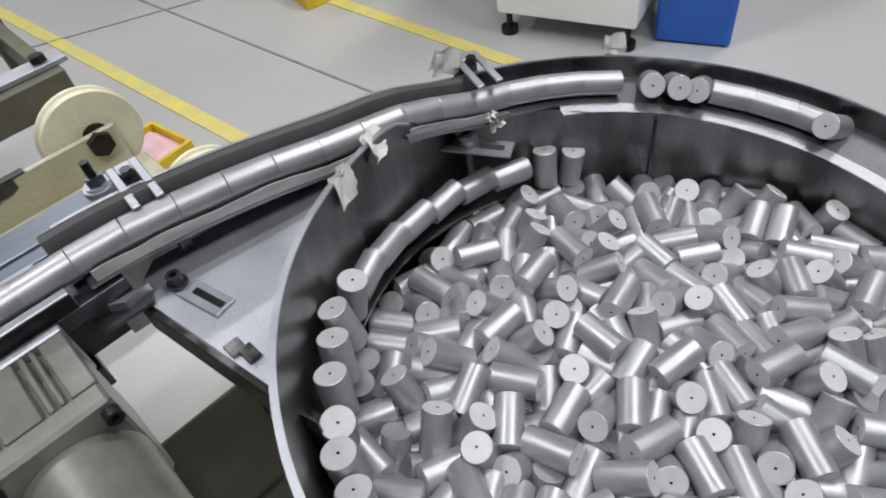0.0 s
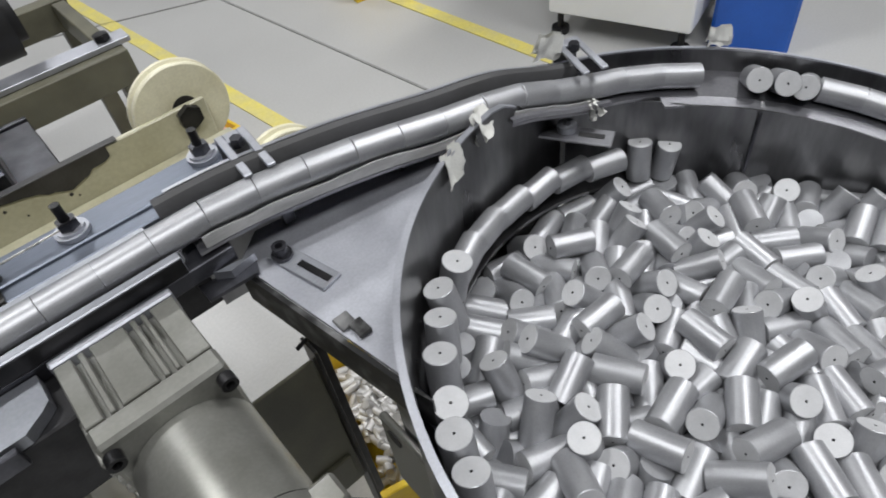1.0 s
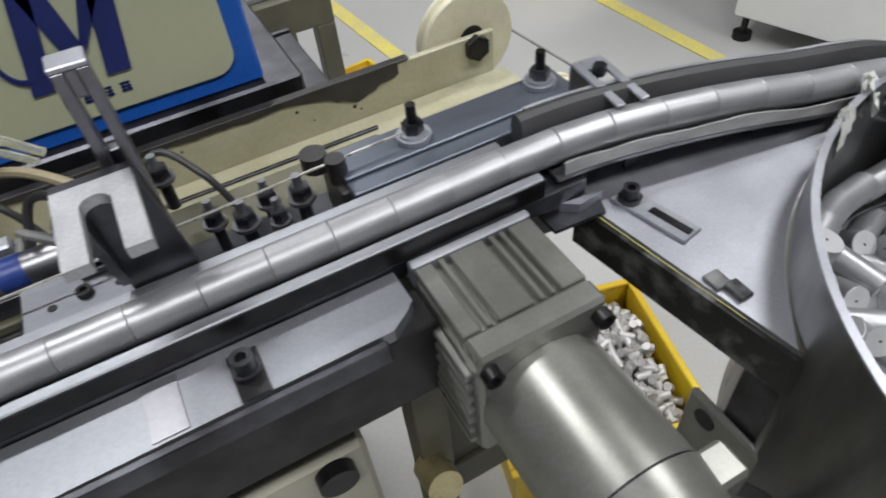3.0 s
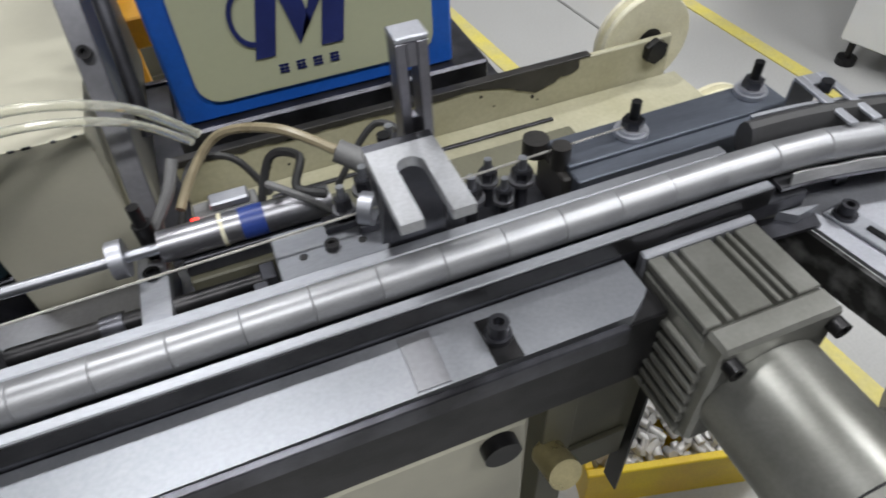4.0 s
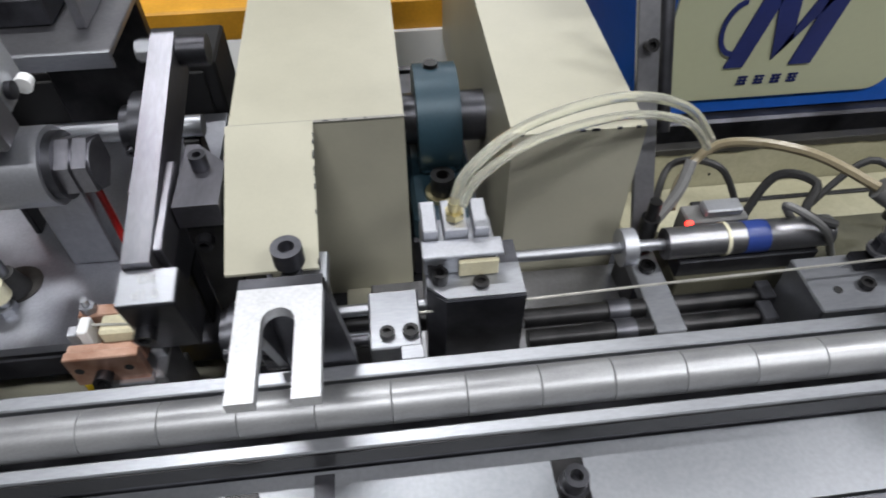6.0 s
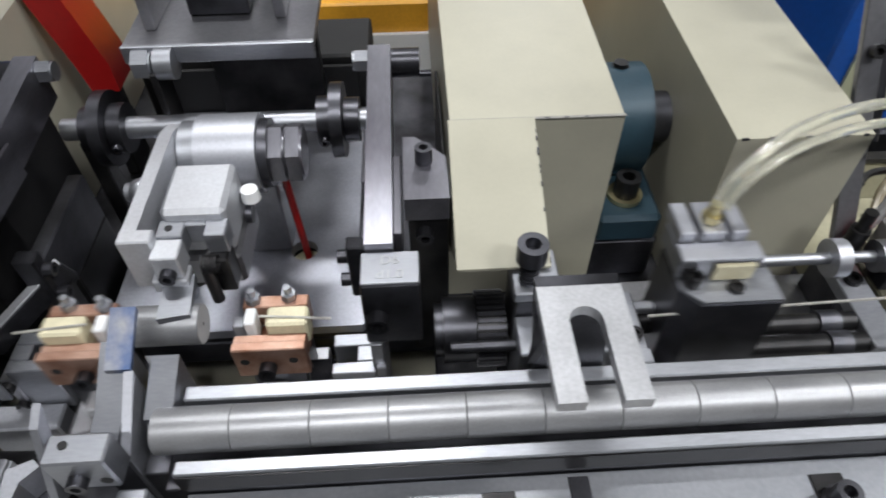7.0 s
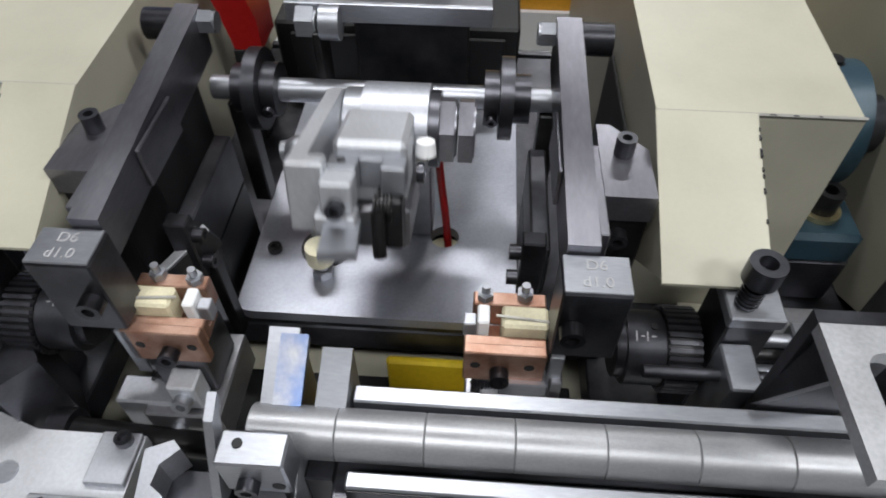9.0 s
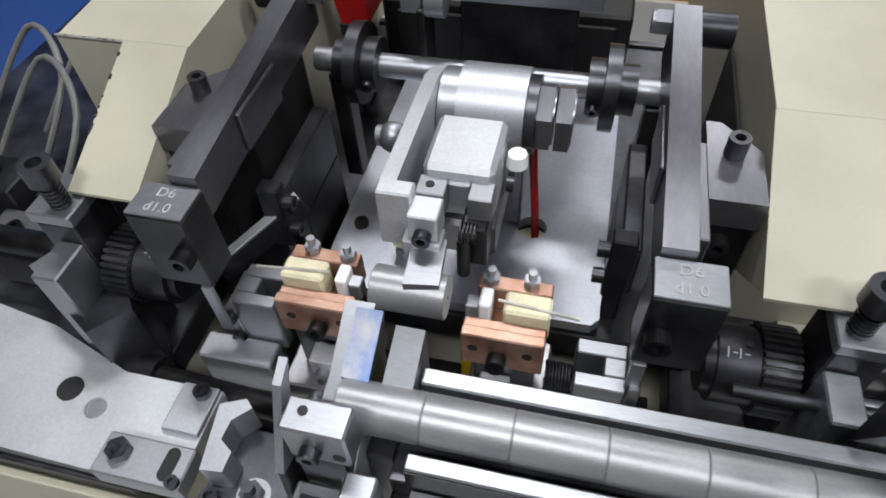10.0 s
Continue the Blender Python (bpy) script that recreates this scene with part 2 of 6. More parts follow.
def ceiling_lamp(x, y):
    ob = thing("ceiling_light", (x, y, 4.6), "long white linear ceiling light fitting", "ceiling light", "hall lights")
    part("housing", box(B(), x - 0.65, x + 0.65, y - 0.16, y + 0.16, 4.52, 4.6, 0.004), "white", ob)
    part("diffuser", box(B(), x - 0.62, x + 0.62, y - 0.13, y + 0.13, 4.505, 4.518, 0), "tubelight", ob, "glowing white diffuser")
    lamp = bpy.data.lights.new("lamp", "AREA")
    lamp.shape, lamp.size, lamp.size_y, lamp.energy, lamp.color = "RECTANGLE", 1.3, 0.3, LAMP_POWER, (0.965, 0.97, 0.985)
    new("lamp", lamp).matrix_world = pose(x, y, 4.49)


for spot in LAMP_SPOTS:
    ceiling_lamp(*spot)


def floor_strip(name, x0, y0, x1, y1, w, mat, label, cat):
    a, b = Vector((x0, y0, 0)), Vector((x1, y1, 0))
    s = Vector((-(b - a).y, (b - a).x, 0)).normalized() * w / 2
    bm = B()
    lo = [bm.verts.new(p + Vector((0, 0, 0.0005))) for p in (a - s, b - s, b + s, a + s)]
    hi = [bm.verts.new(v.co + Vector((0, 0, 0.0035))) for v in lo]
    bm.faces.new(lo)
    bm.faces.new(hi)
    for i in range(4):
        bm.faces.new((lo[i], lo[(i + 1) % 4], hi[(i + 1) % 4], hi[i]))
    structure(name, bm, mat, label, cat)


floor_strip("floor_marking_1", 1.315, 0.0, 0.68, 7.0, 0.05, "linepaint", "worn yellow painted line on the floor", "floor marking")
floor_strip("floor_marking_2", 1.99, 0.2, 1.62, 6.5, 0.05, "linepaint", "worn yellow painted line on the floor", "floor marking")
floor_strip("floor_joint_1", 1.665, 0.3, 1.22, 5.0, 0.008, "joint", "dark saw-cut joint in the floor", "floor joint")
floor_strip("floor_joint_2", 0.3, 2.74, 3.4, 1.36, 0.006, "joint", "dark saw-cut joint in the floor", "floor joint")
floor_strip("floor_joint_3", 0.80, 0.40, 1.06, 1.10, 0.006, "joint", "dark saw-cut joint in the floor", "floor joint")

# ---------- the way of the cores ----------
CX, CY = 0.86, -0.281      # axis of the bowl
R_STRING, R_LEDGE, R_INNER = 0.2205, 0.199, 0.2105
CORE_L, CORE_R = 0.030, 0.009
IX, IY = 0.8545, -0.2802   # middle of the inner wall's curve
TRACK_Y, TRACK_Z = -0.0195, 0.850


def rim_z(deg):
    """Height of the outer rim, which falls round the bowl away from the outlet."""
    return 0.846 - max(0.0, 112 - deg) * 0.00060


WAY = [Vector((0.54, TRACK_Y, TRACK_Z)), Vector((0.60, TRACK_Y, TRACK_Z)), Vector((0.66, -0.0240, 0.8530)), Vector((0.705, -0.0307, 0.8522)), Vector((0.752, -0.0392, 0.8490)),
       Vector((0.802, -0.0485, 0.8425)), Vector((0.856, -0.0575, 0.8360))]
WAY += [Vector((CX + R_STRING * math.cos(radians(a)), CY + R_STRING * math.sin(radians(a)), rim_z(a) - 0.006)) for a in range(78, -131, -12)]


def way_line():
    """The curved part of the track as close points with their distance along it."""
    pts = []
    for i in range(1, len(WAY) - 2):
        p0, p1, p2, p3 = WAY[i - 1:i + 3]
        for k in range(8):
            t = k / 8
            pts.append(0.5 * ((2 * p1) + (p2 - p0) * t + (2 * p0 - 5 * p1 + 4 * p2 - p3) * t * t + (3 * p1 - p0 - 3 * p2 + p3) * t ** 3))
    far = [0.60]
    for a, b in zip(pts, pts[1:]):
        far.append(far[-1] + (b - a).length)
    return pts, far


WAY_PTS, WAY_FAR = way_line()


def track_point(s):
    """A point on the centre line of the track; s is x along the straight part, and arc length beyond it."""
    if s <= 0.60:
        return Vector((s, TRACK_Y, TRACK_Z))
    i = min(int(np.searchsorted(WAY_FAR, s)), len(WAY_FAR) - 1)
    u = (s - WAY_FAR[i - 1]) / (WAY_FAR[i] - WAY_FAR[i - 1])
    return WAY_PTS[i - 1].lerp(WAY_PTS[i], u)


def ledge_s(deg):
    """Distance along the track at a bearing of the bowl, by search."""
    return min((abs((math.degrees(math.atan2(p.y - CY, p.x - CX))) - deg), s) for p, s in zip(WAY_PTS, WAY_FAR))[1]


def core_pose(s):
    """Pose of a core whose middle is at s on the track, its axis along it."""
    a, b = track_point(s - 0.012), track_point(s + 0.012)
    return Matrix.Translation((a + b) / 2) @ (b - a).to_track_quat("Z", "Y").to_matrix().to_4x4()


def core_mesh():
    bm = B()
    n, r, h, c, hole = 28, CORE_R, CORE_L / 2 - 0.00006, 0.00034, 0.0008
    prof = [(hole, -h + 0.002), (hole, -h), (r - c, -h), (r, -h + c), (r, h - c), (r - c, h), (hole, h), (hole, h - 0.002)]
    rows = [[bm.verts.new((q * math.cos(2 * math.pi * i / n), q * math.sin(2 * math.pi * i / n), z)) for i in range(n)] for q, z in prof]
    for k in range(len(rows) - 1):
        for i in range(n):
            f = bm.faces.new((rows[k][i], rows[k][(i + 1) % n], rows[k + 1][(i + 1) % n], rows[k + 1][i]))
            f.material_index = 1 if k in (1, 5) else (2 if k in (0, 6) else 0)
    for row in (rows[0], rows[-1]):
        bm.faces.new(row).material_index = 2
    bmesh.ops.recalc_face_normals(bm, faces=bm.faces)
    me = bpy.data.meshes.new("metal_core")
    bm.to_mesh(me)
    bm.free()
    me.polygons.foreach_set("use_smooth", [True] * len(me.polygons))
    me.set_sharp_from_angle(angle=radians(32))
    for m in ("core", "core_end", "black"):
        me.materials.append(M[m])
    return me


CORE_MESH = core_mesh()


def core(m, label, group):
    ob = new("metal_core", CORE_MESH)
    ob.matrix_basis = m
    return tagged(ob, label, "metal core", group)


# ---------- bowl feeder ----------
def bowl_feeder():
    ob = thing("bowl_feeder", (CX, CY, 0.0), "round stainless steel vibratory bowl feeder filled with metal cores", "bowl feeder")

    def arc(d0, d1, r, zf, step=3, mx=CX, my=CY):
        n = max(2, int(abs(d1 - d0) / step))
        out = []
        for i in range(n + 1):
            d = d0 + (d1 - d0) * i / n
            out.append((mx + r * math.cos(radians(d)), my + r * math.sin(radians(d)), zf(d)))
        return out

    def lip(d):
        return 0.849 + 0.0001 * max(0, min(d, 190) - 110) - max(0, 96 - d) * 0.0022
    t = 0.0016
    # outer wall beside the track, from the outlet round to the far side
    along = [tuple(track_point(0.645 + 0.01 * i)) for i in range(int((WAY_FAR[-1] - 0.66) / 0.01))]
    outer = along
    bm = B()
    sweep(bm, outer, [(0.0235, -0.09), (0.0235 + t, -0.09), (0.0235 + t, 0.008), (0.0235, 0.008)])
    part("outer_wall", bm, "bowl", ob, "dark brushed outer wall with a bright edge")
    bm = B()
    sweep(bm, outer, [(0.0232, 0.008), (0.0256, 0.008), (0.0256, 0.0094), (0.0232, 0.0094)])
    part("rim", bm, "bright", ob, "bright folded rim")
    # spiral ledge
    bm = B()
    sweep(bm, along[2:], [(-0.012, -0.0115), (0.0233, -0.0115), (0.0233, -0.0095), (-0.012, -0.0095)])
    part("ledge", bm, "plate", ob, "narrow ledge on which the cores travel")
    bm = B()
    sweep(bm, arc(60, -120, R_STRING, lambda d: rim_z(d) - 0.006), [(-0.0215, -0.0135), (-0.012, -0.0135), (-0.012, -0.0097), (-0.0215, -0.0117)])
    part("ledge_lip", bm, "plate", ob, "bright worn lip")
    bm = B()
    sweep(bm, [(CX + (p[0] - CX) * k, CY + (p[1] - CY) * k, p[2]) for p, k in ((p, 1 + 0.005 * max(0.0, math.degrees(math.atan2(p[1] - CY, p[0] - CX)) - 54)) for p in arc(78, -120, R_LEDGE, lambda d: rim_z(d)))], [(-t, -0.14), (0, -0.14), (0, -0.017), (-t, -0.017)])
    part("drum_wall", bm, "bowl", ob, "dark inner drum wall")
    # left drum wall whose rim stands up beside the outlet plate
    bm = B()
    sweep(bm, [(IX + (p[0] - IX) * k, IY + (p[1] - IY) * k, p[2]) for p, k in ((p, 1 + 0.0036 * max(0.0, 96 - math.degrees(math.atan2(p[1] - IY, p[0] - IX)))) if p[1] > IY else (p, 1.0) for p in arc(262, 78, R_INNER, lip, 3, IX, IY))], [(-t, -0.16), (t, -0.16), (t, 0), (-t, 0)])
    part("inner_wall", bm, "bowl", ob, "curved inner wall")
    bm = B()
    sweep(bm, arc(176, 50, 0.2, lambda d: 0.757 + 0.00062 * (min(d, 128) - 55) - 0.0275), [(-0.004, -0.003), (0.0085, -0.003), (0.0085, 0), (-0.004, 0)])
    part("lower_ledge", bm, "bowl", ob, "lower spiral ledge")
    bm = B()
    sweep(bm, arc(262, 92, R_INNER, lip, 3, IX, IY), [(-0.0020, 0.0001), (0.0017, 0.0001), (0.0017, 0.0014), (-0.0020, 0.0014)])
    part("inner_rim", bm, "bright", ob, "pale worn rim")
    bm = B()
    cyl(bm, (CX, CY, 0.690), (CX, CY, 0.700), R_INNER - 0.002, seg=72)
    part("bowl_floor", bm, "bowl", ob)
    bm = B()
    cyl(bm, (CX, CY, 0.66), (CX, CY, 0.690), 0.215, seg=72)
    cyl(bm, (CX, CY, 0.0), (CX, CY, 0.66), 0.15, 0.13, seg=48)
    part("drive_base", bm, "motor", ob)
    # weld seam
    for d in (40,):
        bm = B()
        a = radians(d)
        cyl(bm, (CX + 0.1965 * math.cos(a), CY + 0.1965 * math.sin(a), 0.71), (CX + 0.1965 * math.cos(a), CY + 0.1965 * math.sin(a), rim_z(d) - 0.019), 0.0014, seg=8)
        part("weld_seam", bm, "dark", ob)
    return ob


bowl = bowl_feeder()


def settled_pile(n, radius, floor_z, seed, tall=0.16, rounds=260):
    """Lets capped rods fall and push each other apart inside a round tub."""
    rng = np.random.RandomState(seed)
    half = 0.0075
    c = np.zeros((n, 3))
    ang, rad = rng.uniform(0, 2 * np.pi, n), radius * 0.93 * np.sqrt(rng.uniform(0, 1, n))
    c[:, 0], c[:, 1] = rad * np.cos(ang), rad * np.sin(ang)
    c[:, 2] = floor_z + 0.01 + rng.uniform(0, tall, n)
    d = rng.normal(size=(n, 3))
    d[:, 2] *= 2.2
    d /= np.linalg.norm(d, axis=1)[:, None]
    lean = d.copy()
    p, q = c - d * half, c + d * half
    iu = np.triu_indices(n, 1)
    for k in range(rounds):
        p[:, 2] -= 0.0011
        q[:, 2] -= 0.0011
        mid = (p + q) / 2
        near = np.linalg.norm(mid[iu[0]] - mid[iu[1]], axis=1) < 0.037
        ia, ib = iu[0][near], iu[1][near]
        u, v = q[ia] - p[ia], q[ib] - p[ib]
        w = p[ia] - p[ib]
        a, b, cc = (u * u).sum(1), (u * v).sum(1), (v * v).sum(1)
        dd, e = (u * w).sum(1), (v * w).sum(1)
        den = np.maximum(a * cc - b * b, 1e-12)
        s = np.clip((b * e - cc * dd) / den, 0, 1)
        tt = np.clip((b * s + e) / cc, 0, 1)
        s = np.clip((b * tt - dd) / a, 0, 1)
        gap = w + u * s[:, None] - v * tt[:, None]
        dist = np.maximum(np.linalg.norm(gap, axis=1), 1e-6)
        over = np.maximum(0, 2 * CORE_R - dist)
        push = gap / dist[:, None] * (over * 0.42)[:, None]
        for arr, idx, wt in ((p, ia, 1 - s), (q, ia, s)):
            np.add.at(arr, idx, push * wt[:, None] * 1.2)
        for arr, idx, wt in ((p, ib, 1 - tt), (q, ib, tt)):
            np.add.at(arr, idx, -push * wt[:, None] * 1.2)
        for arr in (p, q):
            r = np.linalg.norm(arr[:, :2], axis=1)
            lim = radius - CORE_R - 0.002
            f = np.where(r > lim, lim / np.maximum(r, 1e-9), 1)
            arr[:, :2] *= f[:, None]
            arr[:, 2] = np.maximum(arr[:, 2], floor_z + CORE_R)
        mid, d = (p + q) / 2, q - p
        d = d + lean * (0.04 * 2 * half)
        d /= np.linalg.norm(d, axis=1)[:, None]
        p, q = mid - d * half, mid + d * half
    return (p + q) / 2, d


def pile_in_bowl():
    mids, ways = settled_pile(560, 0.2045, 0.711, 5, 0.17, 230)
    order = sorted(range(len(mids)), key=lambda i: -(mids[i][2] + 0.12 * min(0.0, mids[i][1] + 0.12)))
    rest = B()
    for k, i in enumerate(order):
        m = Matrix.Translation(Vector(mids[i]) + Vector((IX + 0.001, IY, -0.09 * mids[i][0]))) @ Vector(ways[i]).to_track_quat("Z", "Y").to_matrix().to_4x4()
        if k < 240:
            core(m, "grey cylindrical metal core lying loose in the bowl", "cores in the bowl")
        else:
            cyl(rest, m @ Vector((0, 0, -CORE_L / 2)), m @ Vector((0, 0, CORE_L / 2)), CORE_R, seg=14)
    ob = part("buried_cores", rest, "core")
    tagged(ob, "grey metal cores buried deeper in the bowl", "metal cores", kind="stuff")


pile_in_bowl()

# a row of cores riding up along the inner wall
rng = random.Random(21)
d = 52.0
while d < 172:
    lying = 62 < d < 112
    d += 8.8 if lying else 6.2
    zz = 0.749 + 0.00062 * (min(d, 128) - 55)
    rr = 0.1985 if d < 75 else 0.2
    p = Vector((CX + rr * math.cos(radians(d)), CY + rr * math.sin(radians(d)), zz))
    if lying:
        m = Matrix.Translation(p) @ pose(0, 0, 0, 90 + rng.uniform(-6, 6), 0, d + rng.uniform(-4, 4))
    else:
        m = Matrix.Translation(p - Vector((0, 0, 0.004 - rng.uniform(0, 0.006)))) @ pose(0, 0, 0, rng.uniform(-16, 16), rng.uniform(-12, 12), 0)
    core(m, "grey metal core riding along the bowl's wall", "cores along the wall")
# cores standing askew on the ledge
for d, lean in ((40.6, -6), (35.9, 4), (31.4, -14)):
    p = Vector((CX + 0.2205 * math.cos(radians(d)), CY + 0.2205 * math.sin(radians(d)), rim_z(d) - 0.0055))
    core(Matrix.Translation(p) @ pose(0, 0, 0, 62, 0, d + 270 + lean), "grey metal core lying crosswise on the ledge", "cores on the ledge")
for k in range(3):
    core(core_pose(ledge_s(25.6) + 0.0302 * k), "grey metal core lying along the ledge", "cores on the ledge")
d = 7.0
core(Matrix.Translation((CX + 0.2205 * math.cos(radians(d)), CY + 0.2205 * math.sin(radians(d)), rim_z(d) - 0.0055)) @ pose(0, 0, 0, 60, 0, 262), "grey metal core lying crosswise on the ledge", "cores on the ledge")

# ---------- the moving string of cores ----------
ADVANCE = [(0, 0.105), (1.0, 0.087), (1.8, 0.070), (2.5, 0.053), (3.4, 0.047), (4.3, 0.040), (5.0, 0.026), (5.2, 0.016), (6.3, 0.001), (7.0, -0.007), (7.5, -0.014),
           (8.2, -0.032), (9.6, -0.033), (9.75, -0.036), (10.0, -0.055)]
HELD = Vector((-0.0135, 0.031, 0.850))     # where the welding head holds a core
STRING = []


def advance(t):
    for (a, u), (b, v) in zip(ADVANCE, ADVANCE[1:]):
        if t <= b:
            return u + (v - u) * (t - a) / (b - a)
    return ADVANCE[-1][1]


for i in range(-1, 31):
    s0 = 0.015 + 0.030 * i + advance(0)
    STRING.append((i, core(core_pose(s0), "grey metal core queued end to end in the feed track", "cores in the track")))

# ---------- feed track ----------
def guide_rail(name, y0, y1, z0, z1, x0, x1, label):
    ob = thing(name, (x0, (y0 + y1) / 2, z0), label, "guide rail")
    part("bar", box(B(), x0, x1, y0, y1, z0, z1, 0.0007), "milled", ob)
    return ob


r = guide_rail("guide_rail", -0.0068, 0.0, 0.8372, 0.850, 0.0, 0.629, "long ground steel guide rail behind the queued cores")
r = guide_rail("guide_rail", -0.0375, -0.0315, 0.8372, 0.849, 0.002, 0.634, "long ground steel guide rail before the queued cores")
# Black strip puts the rail face's dark reflection into colour.
part("front_face", box(B(), 0.0025, 0.6335, -0.0382, -0.0377, 0.8374, 0.8478, 0.0001), "black", r, "black strip standing in for the face's dark reflection")
track_bed = thing("track_bed", (0.3, -0.02, 0.78), "black steel bed under the feed track", "track bed")
part("bed_plate", box(B(), -0.004, 0.66, -0.0378, 0.0005, 0.826, 0.837, 0.0006), "dark", track_bed)
part("beam", box(B(), -0.004, 0.556, -0.069, 0.0, 0.788, 0.8258, 0.001), "black", track_bed, "black oily beam")
part("web", box(B(), 0.0, 0.555, -0.066, -0.058, 0.768, 0.7878, 0.001), "black", track_bed)

apron = thing("apron_plate", (0.27, -0.055, 0.826), "flat ground steel apron plate with slotted clamping screws", "plate")
bm = prism(B(), [(0.004, -0.0735), (0.535, -0.069), (0.545, -0.062), (0.549, -0.058), (0.549, -0.0385), (0.004, -0.0385)], 0.8262, 0.8335)
part("sheet", bm, "ground", apron)
part("front_lip", box(B(), 0.004, 0.53, -0.0755, -0.0715, 0.822, 0.834, 0.0006), "dark", apron)
for bx in (0.124, 0.253, 0.474):
    part("slot", box(B(), bx - 0.0065, bx + 0.0065, -0.0695, -0.0445, 0.8336, 0.8344, 0.0004), "black", apron)
    bm = B()
    cyl(bm, (bx, -0.056, 0.834), (bx, -0.056, 0.8375), 0.0062, seg=20)
    capscrew(bm, (bx, -0.056, 0.8375), 0.0048, 0.0075)
    part("clamp_screw", bm, "dark", apron, "oily socket head screw")
part("patch", box(B(), 0.432, 0.447, -0.0685, -0.040, 0.8336, 0.8342, 0.0002), "plate", apron)
part("patch", box(B(), 0.152, 0.160, -0.0685, -0.040, 0.8336, 0.8342, 0.0002), "dark", apron)


def fork_bracket(x, low):
    """A bent bracket: a leaning upright behind the rail and a level slotted tongue over the track."""
    ob = thing("fork_bracket", (x, 0.003, low), "worn grey steel bracket with a slotted tongue over the track", "bracket", "track brackets")
    w, top, y_back, y_tip = 0.0290, 0.9115, -0.0055, -0.0496
    bm = B()
    rings = []
    for z, dx, y in ((low, 0.006, 0.0006), (0.852, 0.006, 0.0006), (top - 0.0002, 0.0, y_back)):
        rings.append([bm.verts.new(p) for p in ((x + dx, y, z), (x + dx + w, y, z), (x + dx + w, y + 0.0046, z), (x + dx, y + 0.0046, z))])
    bm.faces.new(rings[0])
    bm.faces.new(rings[-1])
    for lo, hi in zip(rings, rings[1:]):
        for i in range(4):
            bm.faces.new((lo[i], lo[(i + 1) % 4], hi[(i + 1) % 4], hi[i]))
    # Dark colour here stands in for the shadow the tongue casts.
    part("upright", bm, "dark", ob, "upright plate coloured dark for the tongue's shadow")
    bm = prism(B(), [(0.0003, 0.853), (y_back - 0.0003, top - 0.005), (-0.0200, top - 0.005)], x + 0.003, x + 0.007, "x")
    part("gusset", bm, "dark", ob)
    part("foot", box(B(), x + 0.007, x + 0.005 + w, 0.0054, 0.022, low, low + 0.006, 0.0006), "dark", ob)
    c, r, v0 = x + w / 2, 0.0056, -0.0145
    arch = [(c + r * math.cos(radians(a)), v0 - r + r * math.sin(radians(a))) for a in range(0, 181, 15)]
    bm = prism(B(), [(x, y_tip), (x, y_back - 0.0002), (x + w, y_back - 0.0002), (x + w, y_tip), (c + r, y_tip)] + arch + [(c - r, y_tip)], top - 0.0048, top)
    bmesh.ops.triangulate(bm, faces=[f for f in bm.faces if len(f.verts) > 4])
    part("tongue", bm, "speckled", ob, "pale scuffed tongue with a rounded slot")
    bm = B()
    capscrew(bm, (x + 0.020, 0.0140, low + 0.0061), 0.004, 0.004)
    part("screw", bm, "black", ob)


fork_bracket(0.1365, 0.7556)
fork_bracket(0.4380, 0.7822)

post = thing("slotted_post", (0.464, 0.009, 0.82), "dark upright steel bar with a slot near its top", "post")
for x0, x1 in ((0.4575, 0.4618), (0.4662, 0.4705)):
    part("side_bar", box(B(), x0, x1, 0.0030, 0.0140, 0.82, 0.9485, 0.0003), "armsteel", post)
part("web", box(B(), 0.4619, 0.4661, 0.0085, 0.0140, 0.82, 0.912, 0.0003), "armsteel", post)
part("head_web", box(B(), 0.4619, 0.4661, 0.0035, 0.0140, 0.938, 0.9485, 0.0003), "armsteel", post)
part("top", box(B(), 0.4572, 0.4708, 0.0027, 0.0143, 0.9487, 0.9510, 0.0005), "bright", post)

# ---------- machine body ----------
body = thing("machine_bed", (0.15, 0.2, 0.0), "cream painted welding machine bed with a steel table", "machine bed")
bm = B()
box(bm, -0.42, 0.513, -0.030, 0.42, 0.02, 0.69, 0.004)
part("cabinet", bm, "cream", body, "cream painted cabinet with grime")
bm = B()
for a in ((-0.42, 0.62, 0.086, 0.365), (-0.42, -0.155, -0.02, 0.0858), (0.104, 0.62, 0.0008, 0.0858)):
    box(bm, *a, 0.735, 0.755, 0.001)
part("table", bm, "dark", body, "grey steel table top")
for x in (-0.3, 0.5):
    part("foot", box(B(), x - 0.04, x + 0.04, 0.1, 0.2, 0.0, 0.0198, 0.002), "black", body)
bm = B()
box(bm, -0.42, 0.62, 0.366, 0.372, 0.735, 0.7575)
part("back_plate", bm, "dark", body)
# Black disc stands in for a dark hole in the cabinet front.
bm = B()
cyl(bm, (0.489, -0.0302, 0.674), (0.489, -0.040, 0.674), 0.013, seg=24)
part("hole_disc", bm, "black", body)

